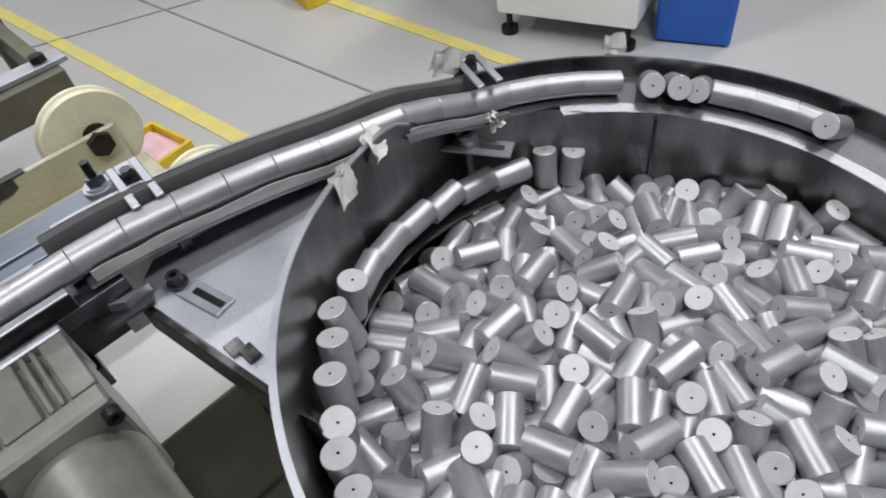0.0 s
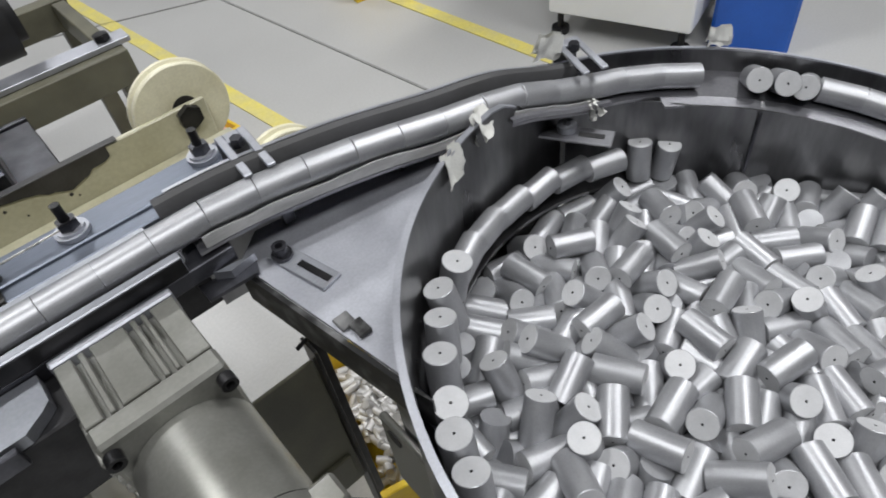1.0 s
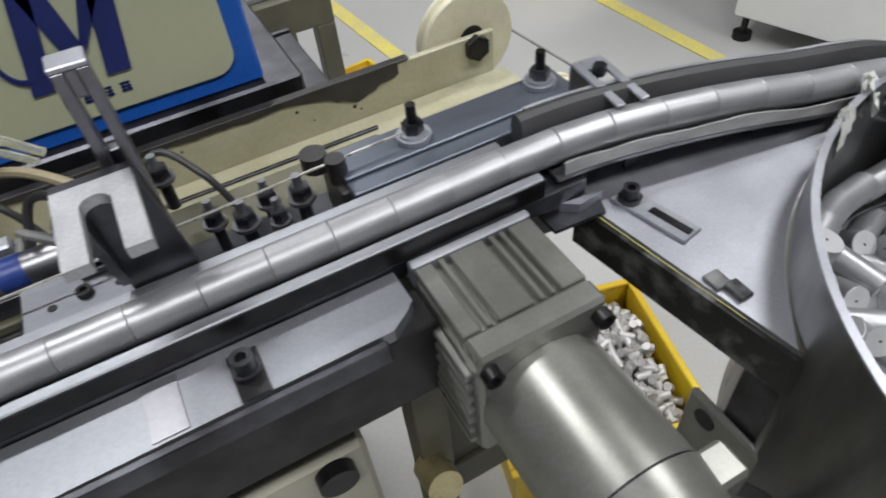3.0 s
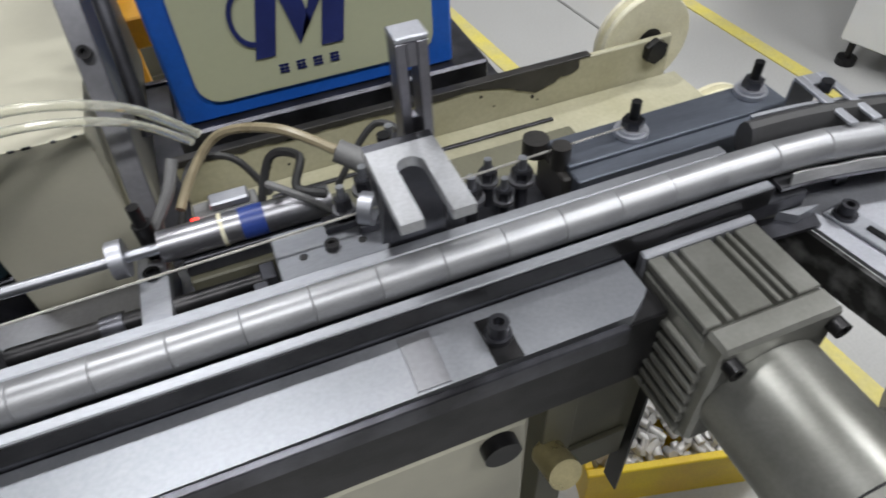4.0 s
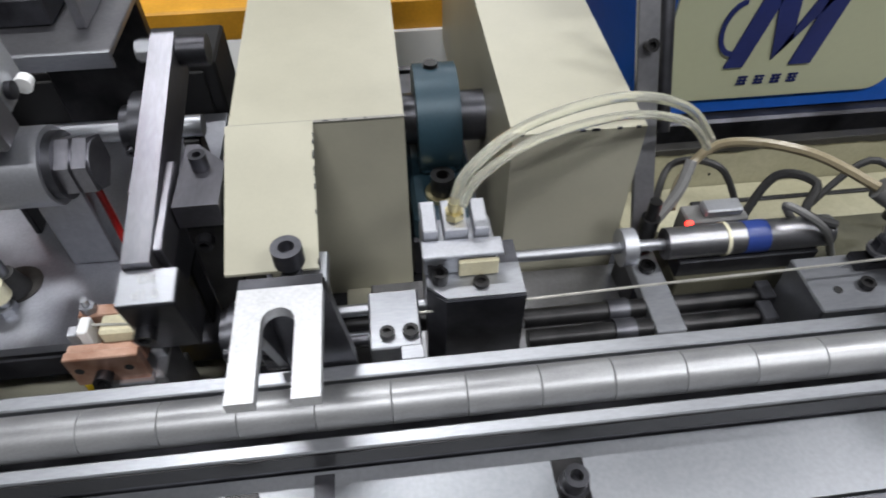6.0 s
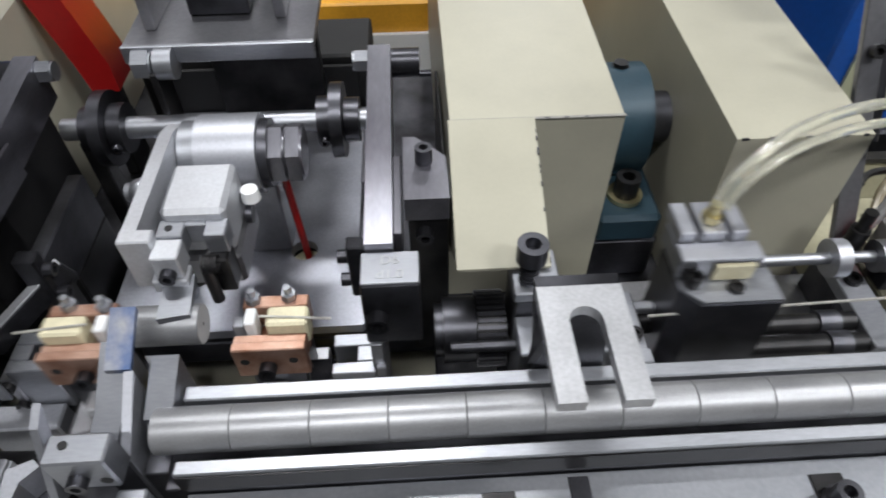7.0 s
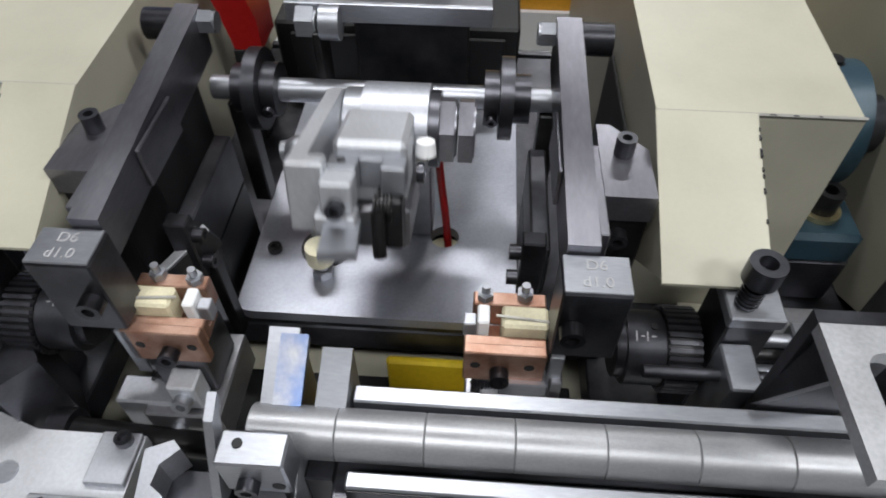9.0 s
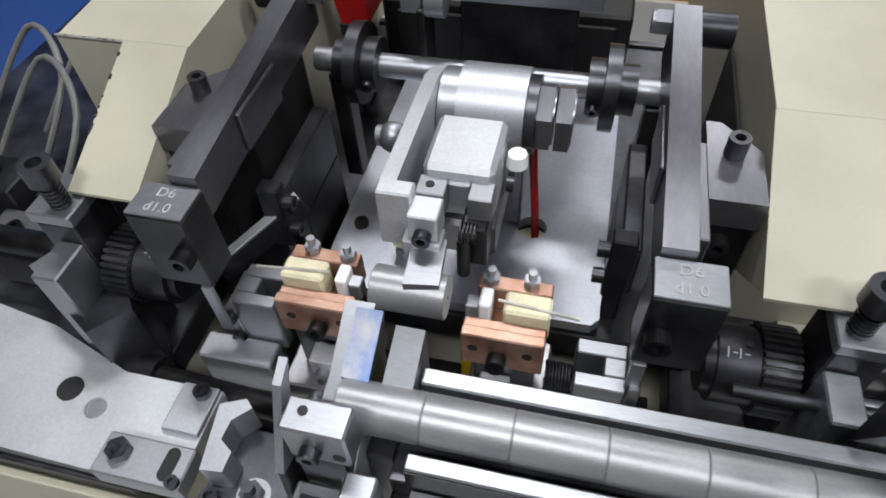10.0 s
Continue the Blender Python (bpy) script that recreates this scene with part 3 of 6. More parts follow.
tray = thing("catch_tray", (0.0, 0.04, 0.69), "yellow plastic tray under the welding station", "tray")
bm = B()
box(bm, -0.006, 0.045, 0.0, 0.082, 0.692, 0.70, 0.001)
box(bm, -0.006, 0.045, 0.076, 0.0815, 0.7, 0.738, 0.003)
part("shell", bm, "yellow", tray)
pit = thing("chip_pit", (-0.1, 0.04, 0.69), "black lined pit beside the catch tray", "pit")
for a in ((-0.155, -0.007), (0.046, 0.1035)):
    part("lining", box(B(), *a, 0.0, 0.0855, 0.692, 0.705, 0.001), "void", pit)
for k in range(3):
    bm = pipe(B(), [(-0.10 + 0.05 * k, 0.02, 0.715), (-0.05 + 0.05 * k, 0.05, 0.735), (0.02 + 0.03 * k, 0.03, 0.720), (0.07, 0.06, 0.73)], 0.0022, 8)
    part("cable", bm, "rubber", tray)

# ---------- wire feed section ----------
sub = thing("feed_slide", (0.37, 0.06, 0.756), "grey steel slide base of the wire feed", "slide base")
part("slab", box(B(), 0.175, 0.60, 0.010, 0.098, 0.7555, 0.782, 0.001), "plate", sub)
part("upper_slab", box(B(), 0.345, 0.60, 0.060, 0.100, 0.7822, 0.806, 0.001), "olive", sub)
part("side_strip", box(B(), 0.46, 0.56, 0.012, 0.058, 0.7822, 0.812, 0.001), "dark", sub)

bar = thing("cross_bar", (0.328, 0.052, 0.782), "flat steel cross bar with a socket screw", "bar")
part("strip", box(B(), 0.320, 0.336, 0.024, 0.090, 0.806, 0.8135, 0.0006), "milled", bar)
part("foot", box(B(), 0.321, 0.335, 0.060, 0.090, 0.7822, 0.8058, 0.0006), "dark", bar)
bm = B()
capscrew(bm, (0.328, 0.066, 0.8136), 0.0045, 0.003)
part("screw", bm, "black", bar)

air = thing("air_cylinder", (0.34, 0.072, 0.8), "round stainless air cylinder with a blue band", "air cylinder")
part("barrel", cyl(B(), (0.337, 0.072, 0.826), (0.43, 0.072, 0.826), 0.0088, seg=28), "plate", air)
part("nose", cyl(B(), (0.312, 0.072, 0.826), (0.3195, 0.072, 0.826), 0.0105, seg=20), "bright", air)
part("rod", cyl(B(), (0.236, 0.072, 0.826), (0.3368, 0.072, 0.826), 0.0032, seg=16), "milled", air, "thin piston rod")
part("band", cyl(B(), (0.380, 0.072, 0.826), (0.393, 0.072, 0.826), 0.0091, seg=28), "bandblue", air, "blue plastic band")
part("saddle", box(B(), 0.345, 0.425, 0.064, 0.080, 0.8062, 0.818, 0.0006), "dark", air)
part("strap", ring(B(), (0.369, 0.072, 0.826), (0.371, 0.072, 0.826), 0.0094, 0.0088), "nylon", air, "pale cable tie")
for yy_, x0, x1 in ((0.044, 0.255, 0.39), (0.031, 0.255, 0.385)):
    ob = thing("guide_rod", (x0, yy_, 0.80), "black round guide rod of the wire feed", "guide rod", "guide rods")
    part("rod", cyl(B(), (x0, yy_, 0.808), (x1, yy_, 0.808), 0.0052, seg=18), "black", ob)
    part("collar", cyl(B(), (x0 + 0.045, yy_, 0.808), (x0 + 0.056, yy_, 0.808), 0.0066, seg=18), "dark", ob)
    part("stand", box(B(), x1 - 0.008, x1, yy_ - 0.006, yy_ + 0.006, 0.7822, 0.815, 0.0006), "dark", ob)
bm = cyl(B(), (0.296, 0.026, 0.799), (0.305, 0.026, 0.799), 0.005, seg=18)
part("tip", bm, "nylon", ob, "pale plastic tip")

hb = thing("drilled_block", (0.42, 0.028, 0.782), "grey drilled steel block holding the wire guides", "block")
part("body", box(B(), 0.392, 0.456, 0.012, 0.046, 0.7825, 0.836, 0.0008), "milled", hb)
for x, y in ((0.4055, 0.024), (0.436, 0.024)):
    part("hole", cyl(B(), (x, y, 0.8355), (x, y, 0.8364), 0.0022, seg=16), "void", hb)
bm = B()
capscrew(bm, (0.4205, 0.025, 0.8362), 0.0038, 0.003)
part("screw", bm, "black", hb)
part("cover_strip", box(B(), 0.420, 0.450, 0.034, 0.044, 0.8362, 0.8405, 0.0005), "dark", hb)


def banjo(x, y, z, r, label):
    ob = thing("hose_fitting", (x, y, z - 0.02), label, "fitting", "hose fittings")
    bm = cyl(B(), (x, y, z - 0.021), (x, y, z - 0.0025), r * 0.6, seg=16)
    part("stem", bm, "dark", ob)
    part("washer", cyl(B(), (x, y, z - 0.0024), (x, y, z - 0.0002), r * 1.25, seg=20), "plate", ob)
    part("collar", nut(B(), (x, y, z), r, 0.006), "dark", ob)
    part("bolt", cyl(B(), (x, y, z + 0.0066), (x, y, z + 0.014), r * 0.42, seg=12), "milled", ob)
    return ob


for x, y, z, r in ((0.432, 0.040, 0.846, 0.0048), (0.446, 0.048, 0.848, 0.0055), (0.470, 0.078, 0.846, 0.0058), (0.486, 0.045, 0.832, 0.0052), (0.500, 0.034, 0.833, 0.0060), (0.515, 0.046, 0.831, 0.0052), (0.516, 0.027, 0.832, 0.0045), (0.531, 0.036, 0.834, 0.0060)):
    banjo(x, y, z, r, "oily steel fitting with a hexagon nut")
ob = thing("clamp_ring", (0.444, 0.038, 0.836), "pale ring clamp on the drilled block", "clamp")
part("ring", ring(B(), (0.440, 0.034, 0.848), (0.446, 0.030, 0.848), 0.0085, 0.0055), "bright", ob)
part("lug", box(B(), 0.436, 0.450, 0.027, 0.037, 0.836, 0.8415, 0.0006), "dark", ob)

wire = thing("feed_wire", (0.4, 0.026, 0.84), "thin bright wire drawn through the feed", "wire")
part("strand", pipe(B(), [(0.20, 0.0275, 0.8445), (0.30, 0.0305, 0.845), (0.42, 0.0325, 0.846), (0.56, 0.036, 0.8475), (0.60, 0.037, 0.8475)], 0.0007, 6), "wire", wire)

sen = thing("sensor_block", (0.372, 0.094, 0.806), "grey position sensor with a red indicator and a cable", "sensor")
part("case", box(B(), 0.356, 0.392, 0.086, 0.100, 0.8064, 0.826, 0.001), "cable", sen)
part("clip", box(B(), 0.366, 0.388, 0.088, 0.098, 0.8262, 0.8315, 0.001), "bright", sen)
part("indicator", box(B(), 0.3545, 0.3582, 0.0840, 0.0870, 0.8240, 0.8268, 0.0003), "led", sen, "glowing red indicator")
part("lead", pipe(B(), [(0.392, 0.093, 0.815), (0.405, 0.098, 0.845), (0.42, 0.085, 0.850), (0.414, 0.075, 0.838), (0.428, 0.066, 0.836)], 0.0026, 8), "rubber", sen, "looped black cable")
plug = thing("connector", (0.448, 0.06, 0.80), "black cable connector with a grey lead", "connector")
part("shell", cyl(B(), (0.438, 0.066, 0.862), (0.458, 0.053, 0.852), 0.0062, 0.0068, seg=20), "cable", plug)
part("pin", cyl(B(), (0.460, 0.050, 0.806), (0.460, 0.050, 0.876), 0.0036, seg=14), "black", plug)
part("nut", nut(B(), (0.460, 0.050, 0.838), 0.0068, 0.006), "dark", plug)
part("lead", pipe(B(), [(0.438, 0.066, 0.862), (0.415, 0.090, 0.866), (0.392, 0.112, 0.859), (0.376, 0.122, 0.848), (0.360, 0.114, 0.834), (0.350, 0.098, 0.826)], 0.0028, 8), "brownhose", plug, "yellowed clear hose")
for k, (pts, mat) in enumerate((
        ([(0.345, 0.105, 0.807), (0.36, 0.13, 0.83), (0.385, 0.12, 0.835), (0.40, 0.11, 0.81)], "rubber"),
        ([(0.43, 0.085, 0.808), (0.40, 0.075, 0.845), (0.416, 0.062, 0.84), (0.44, 0.07, 0.807)], "cable"),
        ([(0.44, 0.105, 0.806), (0.47, 0.11, 0.84), (0.49, 0.09, 0.83), (0.50, 0.085, 0.806)], "rubber"))):
    ob = thing("loose_cable", pts[0], "loose dark cable looped over the slide base", "cable", "loose cables")
    part("strand", pipe(B(), pts, 0.0022, 8), mat, ob)

strut = thing("inclined_strut", (0.334, 0.09, 0.78), "grey inclined flat strut beside the cream cover", "strut")
bm = box(B(), -0.006, 0.006, -0.002, 0.002, 0, 0.150, 0.0005, turn=Matrix.Translation((0.333, 0.086, 0.806)) @ pose(0, 0, 0, -30.6, 0, 0))
part("bar", bm, "plate", strut)
bm = B()
capscrew(bm, (0.333, 0.1408, 0.9055), 0.0036, 0.004, (0, -0.86, 0.51))
part("screw", bm, "black", strut)
bm = cyl(B(), (0.331, 0.083, 0.8138), (0.331, 0.083, 0.836), 0.0052, seg=16)
cyl(bm, (0.331, 0.083, 0.836), (0.331, 0.083, 0.848), 0.0034, seg=14)
part("fitting", bm, "black", strut)
part("side_rod", cyl(B(), (0.347, 0.128, 0.858), (0.347, 0.170, 0.930), 0.0042, seg=16), "dark", strut)
part("elbow", pipe(B(), [(0.334, 0.086, 0.826), (0.348, 0.094, 0.842), (0.356, 0.104, 0.856)], 0.0032, 8), "cable", strut)

# sliding wire feed block with its hose, built at the inner end of its stroke
FEED = Vector((0.226, 0.04, 0.78))
feed_block = thing("wire_feed_block", FEED, "grey steel sliding block with a clamp, cream pad and clear hose", "feed block")
bm = prism(B(), [(0.204, 0.030), (0.212, 0.0215), (0.248, 0.0215), (0.248, 0.056), (0.204, 0.056)], 0.784, 0.858)
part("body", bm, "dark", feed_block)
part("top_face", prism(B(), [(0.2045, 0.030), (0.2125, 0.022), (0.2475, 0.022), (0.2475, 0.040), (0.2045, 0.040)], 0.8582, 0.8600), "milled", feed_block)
fclamp = part("clamp", box(B(), 0.2035, 0.2365, 0.036, 0.060, 0.8602, 0.872, 0.0008), "milled", feed_block)
part("pad", box(B(), 0.219, 0.237, 0.0335, 0.0358, 0.8604, 0.870, 0.0005), "ceramic", feed_block, "cream plastic pad")
part("plate", box(B(), 0.203, 0.239, 0.034, 0.044, 0.8722, 0.8745, 0.0004), "bright", feed_block)
for x0, x1 in ((0.204, 0.211), (0.2135, 0.2245), (0.227, 0.234)):
    part("finger", box(B(), x0, x1, 0.0445, 0.064, 0.8722, 0.880, 0.0006), "bright", fclamp)
bm = B()
capscrew(bm, (0.2285, 0.029, 0.8601), 0.0036, 0.002)
capscrew(bm, (0.2085, 0.037, 0.8615), 0.0036, 0.006)
capscrew(bm, (0.2105, 0.0325, 0.8601), 0.0036, 0.006)
part("screw", bm, "black", feed_block)
bm = cyl(B(), (0.219, 0.052, 0.8802), (0.219, 0.052, 0.890), 0.003, seg=12)
nut(bm, (0.219, 0.052, 0.8805), 0.0045, 0.004)
part("nipple", bm, "brass", feed_block)
part("hose", pipe(B(), [(0.219, 0.052, 0.889), (0.226, 0.056, 0.904), (0.254, 0.070, 0.915), (0.303, 0.090, 0.911), (0.345, 0.106, 0.890), (0.372, 0.118, 0.858)], 0.0026, 10), "hose", feed_block, "clear hose bent in an arc")
part("hose", pipe(B(), [(0.222, 0.050, 0.889), (0.231, 0.055, 0.901), (0.258, 0.067, 0.909), (0.303, 0.084, 0.905), (0.343, 0.100, 0.886), (0.368, 0.113, 0.857)], 0.0022, 10), "hose", feed_block, "clear hose bent in an arc")
part("draw_rod", cyl(B(), (0.16, 0.046, 0.826), (0.2038, 0.046, 0.826), 0.0032, seg=14), "milled", feed_block)

gb = thing("guide_clamp", (0.2, 0.028, 0.756), "steel wire guide with two socket screws", "guide")
part("block", box(B(), 0.176, 0.2005, 0.018, 0.052, 0.7825, 0.832, 0.0008), "milled", gb)
part("strap", box(B(), 0.190, 0.201, 0.010, 0.0178, 0.7825, 0.8335, 0.0006), "milled", gb)
bm = B()
capscrew(bm, (0.1955, 0.0255, 0.8321), 0.0038, 0.003)
capscrew(bm, (0.1845, 0.0255, 0.8321), 0.0036, 0.003)
part("screw", bm, "black", gb)
part("tube", cyl(B(), (0.110, 0.0225, 0.834), (0.1758, 0.0225, 0.834), 0.0026, seg=12), "dark", gb)
part("rod", cyl(B(), (0.118, 0.036, 0.815), (0.1758, 0.036, 0.815), 0.0042, seg=16), "milled", gb)


# ---------- paired units on either side of the welding head ----------
MID = -0.013


def side_units(sx):
    def X(x):
        return x if sx > 0 else 2 * MID - x
    # cream cover
    ob = thing("cream_cover", (X(0.157), 0.2, 0.756), "cream painted sheet metal cover with chipped edges", "cover", "machine covers")
    inner, outer, edge = (0.1150, 0.2015, 0.1565) if sx > 0 else (0.1130, 0.1820, 0.1450)
    bm = prism(B(), [(0.115, 0.7555), (0.115, 0.8905), (0.43, 0.902), (0.43, 0.7555)], X(inner), X(outer), "x")
    part("shell", bm, "cream", ob)
    bm = prism(B(), [(0.1148, 0.8920), (0.0455, 0.8615), (0.0455, 0.8600), (0.1148, 0.8897)], X(inner - 0.001), X(edge), "x")
    prism(bm, [(0.1146, 0.8895), (0.0480, 0.8605), (0.1146, 0.806)], X(inner - 0.0008), X(inner + 0.0002), "x")
    part("front_flap", bm, "cream", ob, "sloping cream front flap")
    part("top_seam", box(B(), X(inner - 0.0007), X(outer + 0.0005), 0.1142, 0.1160, 0.8908, 0.8916, 0.0003), "stain", ob, "chipped dark edge")
    part("foot_flange", box(B(), X(edge + 0.002), X(outer + 0.005), 0.096, 0.1148, 0.7556, 0.7590, 0.0006), "cream", ob)
    # Added black panel imitates the shade low on the cover's inner side.
    part("shade_panel", box(B(), X(inner - 0.0032), X(inner - 0.0012), 0.122, 0.215, 0.7556, 0.856, 0.0006), "void", ob, "black panel standing in for shade on the lower side")
    rng = random.Random(7 if sx > 0 else 8)
    for k in range(9):
        u = rng.uniform(0.02, 0.98)
        w, q = rng.uniform(0.0003, 0.0009), rng.uniform(0.0006, 0.0030)
        bm = box(B(), X(edge - w), X(edge + 0.00012), 0.1146 - 0.068 * u - q, 0.1146 - 0.068 * u, 0.8917 - 0.0300 * u - 0.0016, 0.8922 - 0.0300 * u, 0)
        part("chip", bm, "dark", ob)
        w = rng.uniform(inner, outer - 0.006)
        part("chip", box(B(), X(w), X(w + rng.uniform(0.001, 0.005)), 0.1144, 0.1150, 0.8908, 0.8918, 0), "dark", ob)
    # capscrew bracket
    ob = thing("clamp_bracket", (X(0.144), 0.04, 0.756), "grey steel bracket with a large socket head screw", "bracket", "clamp brackets")
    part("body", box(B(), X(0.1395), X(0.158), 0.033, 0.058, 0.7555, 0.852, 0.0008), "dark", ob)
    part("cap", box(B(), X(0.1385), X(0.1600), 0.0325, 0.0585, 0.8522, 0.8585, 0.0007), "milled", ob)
    part("front_bar", box(B(), X(0.1395), X(0.152), 0.0115, 0.0328, 0.770, 0.842, 0.0008), "milled", ob)
    bm = B()
    capscrew(bm, (X(0.1455), 0.040, 0.8735), 0.0068, 0.0095, shank=0.0148)
    for k in range(6):
        ring(bm, (X(0.1455), 0.040, 0.860 + k * 0.0022), (X(0.1455), 0.040, 0.861 + k * 0.0022), 0.0046, 0.003, 16)
    part("large_screw", bm, "dark", ob, "black socket head screw")
    # knurled drum
    c = Vector((X(0.128), 0.046, 0.815))
    ob = thing("knurled_drum", c, "black steel hub with a ribbed drum and chalk marks", "drum", "ribbed drums")
    part("hub", cyl(B(), (X(0.1075), c.y, c.z), (X(0.1233), c.y, c.z), 0.0165, seg=36), "dark", ob)
    bm = cyl(B(), (X(0.1235), c.y, c.z), (X(0.1375), c.y, c.z), 0.0172, seg=36)
    rd = part("ribbed_drum", bm, "black", ob)
    for k in range(36):
        a = 2 * math.pi * k / 36
        bm = box(B(), X(0.1237), X(0.1373), -0.0009, 0.0009, 0.0170, 0.0192, 0, turn=Matrix.Translation((0, c.y, c.z)) @ Matrix.Rotation(a, 4, "X"))
        part("rib", bm, "dark", rd)
    part("flange", cyl(B(), (X(0.1035), c.y, c.z), (X(0.1074), c.y, c.z), 0.0135, seg=30), "dark", ob)
    lean = Matrix.Translation((0, c.y, c.z)) @ Matrix.Rotation(radians(52), 4, "X")
    for a, w, h in ((0.1105, 0.0005, 0.0045), (0.1125, 0.0016, 0.0005), (0.1150, 0.0005, 0.0040), (0.1170, 0.0018, 0.0005)):
        part("chalk_mark", box(B(), X(a), X(a + w), -h / 2, h / 2, 0.01645, 0.01665, 0, turn=lean), "chalk", ob, "pale handwritten stroke")
    cyl_b = cyl(B(), (X(0.1185), c.y - 0.0098, c.z + 0.0127), (X(0.1185), c.y - 0.0106, c.z + 0.0138), 0.0014, seg=12)
    part("set_screw", cyl_b, "void", ob)
    drum = ob
    ob = thing("drum_shaft", (X(0.10), 0.048, 0.80), "dark shaft carrying the ribbed drum", "shaft", "drum shafts")
    part("bar", cyl(B(), (X(0.1377), c.y, c.z), (X(0.24), c.y, c.z), 0.007, seg=18), "black", ob)
    # rocker arm
    piv = Vector((X(0.081), 0.088, 0.884))
    arm = thing("rocker_arm", piv, "long dark steel rocker arm with a chalk-marked end block", "rocker arm", "rocker arms")
    bm = prism(B(), [(0.176, 0.898), (0.0428, 0.8840), (0.0428, 0.862), (0.176, 0.872)], X(0.0745), X(0.0865), "x")
    part("bar", bm, "armsteel", arm)
    part("step", box(B(), X(0.0866), X(0.0905), 0.049, 0.100, 0.866, 0.8835, 0.0005), "armsteel", arm)
    part("inner_step", box(B(), X(0.0725), X(0.0744), 0.080, 0.118, 0.866, 0.886, 0.0005), "armsteel", arm)
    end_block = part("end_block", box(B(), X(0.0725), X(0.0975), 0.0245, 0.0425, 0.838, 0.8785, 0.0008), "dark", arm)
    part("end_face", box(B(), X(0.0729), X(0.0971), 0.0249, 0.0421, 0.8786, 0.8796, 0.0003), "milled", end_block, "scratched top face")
    for txt, dy in (("D6", 0.0352), ("d1.0", 0.0275)):
        cu = bpy.data.curves.new("chalk_text", "FONT")
        cu.body, cu.size, cu.extrude, cu.align_x = txt, 0.0066, 0.0001, "CENTER"
        cu.materials.append(M["chalk"])
        t_ob = new("chalk_text", cu)
        t_ob.parent = arm
        t_ob.location = Vector((X(0.085), dy, 0.8798)) - piv
        t_ob["label"] = "handwritten chalk mark"
    bm = B()
    capscrew(bm, (X(0.0785), 0.0244, 0.858), 0.0048, 0.006, (0, -1, 0))
    part("screw", bm, "dark", end_block)
    part("cutter_blade", box(B(), X(0.0735), X(0.079), 0.0235, 0.0255, 0.806, 0.8378, 0.0004), "milled", arm)
    bm = cyl(B(), (X(0.066), 0.172, 0.891), (X(0.0742), 0.172, 0.891), 0.0052, seg=18)
    nut(bm, (X(0.0743), 0.172, 0.891), 0.0062, -0.007 * (1 if sx > 0 else -1), (1, 0, 0))
    part("end_nut", bm, "milled", arm)
    part("end_roller", cyl(B(), (X(0.0868), 0.172, 0.889), (X(0.102), 0.172, 0.889), 0.0078, seg=22), "dark", arm)
    # wedge clamp
    ob = thing("wedge_clamp", (X(0.101), 0.09, 0.756), "grey steel wedge clamp with two socket screws", "clamp", "wedge clamps")
    bm = prism(B(), [(X(0.0915), 0.0735), (X(0.1125), 0.0735), (X(0.1125), 0.103), (X(0.0975), 0.119), (X(0.0915), 0.119)], 0.866, 0.8795)
    part("wedge", bm, "armsteel", ob)
    part("stand", box(B(), X(0.093), X(0.1122), 0.0755, 0.113, 0.7555, 0.8658, 0.0008), "black", ob)
    bm = B()
    capscrew(bm, (X(0.1015), 0.100, 0.8796), 0.0042, 0.0085)
    part("screw", bm, "dark", ob)
    bm = B()
    capscrew(bm, (X(0.1005), 0.0753, 0.856), 0.0042, 0.0055, (0, -1, 0))
    part("screw", bm, "dark", ob)
    # lever and bolts beside the plate
    ob = thing("side_lever", (X(0.066), 0.1, 0.756), "dark oily steel side lever with two cap screws", "lever", "side levers")
    part("lower_bar", box(B(), X(0.0665), X(0.0755), 0.0805, 0.150, 0.805, 0.838, 0.001), "dark", ob)
    part("stand", box(B(), X(0.0665), X(0.0755), 0.100, 0.150, 0.7555, 0.8048, 0.001), "black", ob)
    lug_ = part("lug", box(B(), X(0.0615), X(0.0722), 0.072, 0.0803, 0.812, 0.850, 0.0008), "dark", ob)
    for zz in (0.822, 0.840):
        bm = B()
        capscrew(bm, (X(0.0614), 0.076, zz), 0.0036, 0.005, (-1 if sx > 0 else 1, 0, 0))
        part("screw", bm, "dark", lug_)
    # cam stack on the shaft
    ob = thing("cam_disc", (X(0.056), 0.174, 0.80), "dark steel cam disc and collar on the cross shaft", "cam", "cam discs")
    part("disc", cyl(B(), (X(0.050), 0.174, 0.851), (X(0.057), 0.174, 0.851), 0.022, seg=40), "dark", ob)
    part("collar", cyl(B(), (X(0.042), 0.174, 0.851), (X(0.0498), 0.174, 0.851), 0.0145, seg=30), "dark", ob)
    part("hub", cyl(B(), (X(0.0572), 0.174, 0.851), (X(0.066), 0.174, 0.851), 0.013, seg=30), "dark", ob)
    bm = B()
    capscrew(bm, (X(0.046), 0.1595, 0.848), 0.003, 0.003, (0, -1, -0.2))
    part("screw", bm, "dark", ob)
    # copper jaw
    J = Vector((X(0.0235), 0.038, 0.80))
    jaw = thing("copper_jaw", J, "copper clamping jaw with cream insulators and a steel slide", "jaw", "copper jaws")
    front_plate = part("front_plate", box(B(), X(0.0075), X(0.041), 0.0235, 0.0285, 0.817, 0.838, 0.0006), "copper", jaw, "copper front plate")
    part("top_plate", box(B(), X(0.0075), X(0.041), 0.0286, 0.0335, 0.826, 0.8365, 0.0006), "copper", jaw)
    back_plate = part("back_plate", box(B(), X(0.0105), X(0.041), 0.0455, 0.0525, 0.826, 0.841, 0.0006), "copper", jaw)
    part("floor_plate", box(B(), X(0.0095), X(0.041), 0.0346, 0.0454, 0.8225, 0.8264, 0.0004), "copper", jaw)
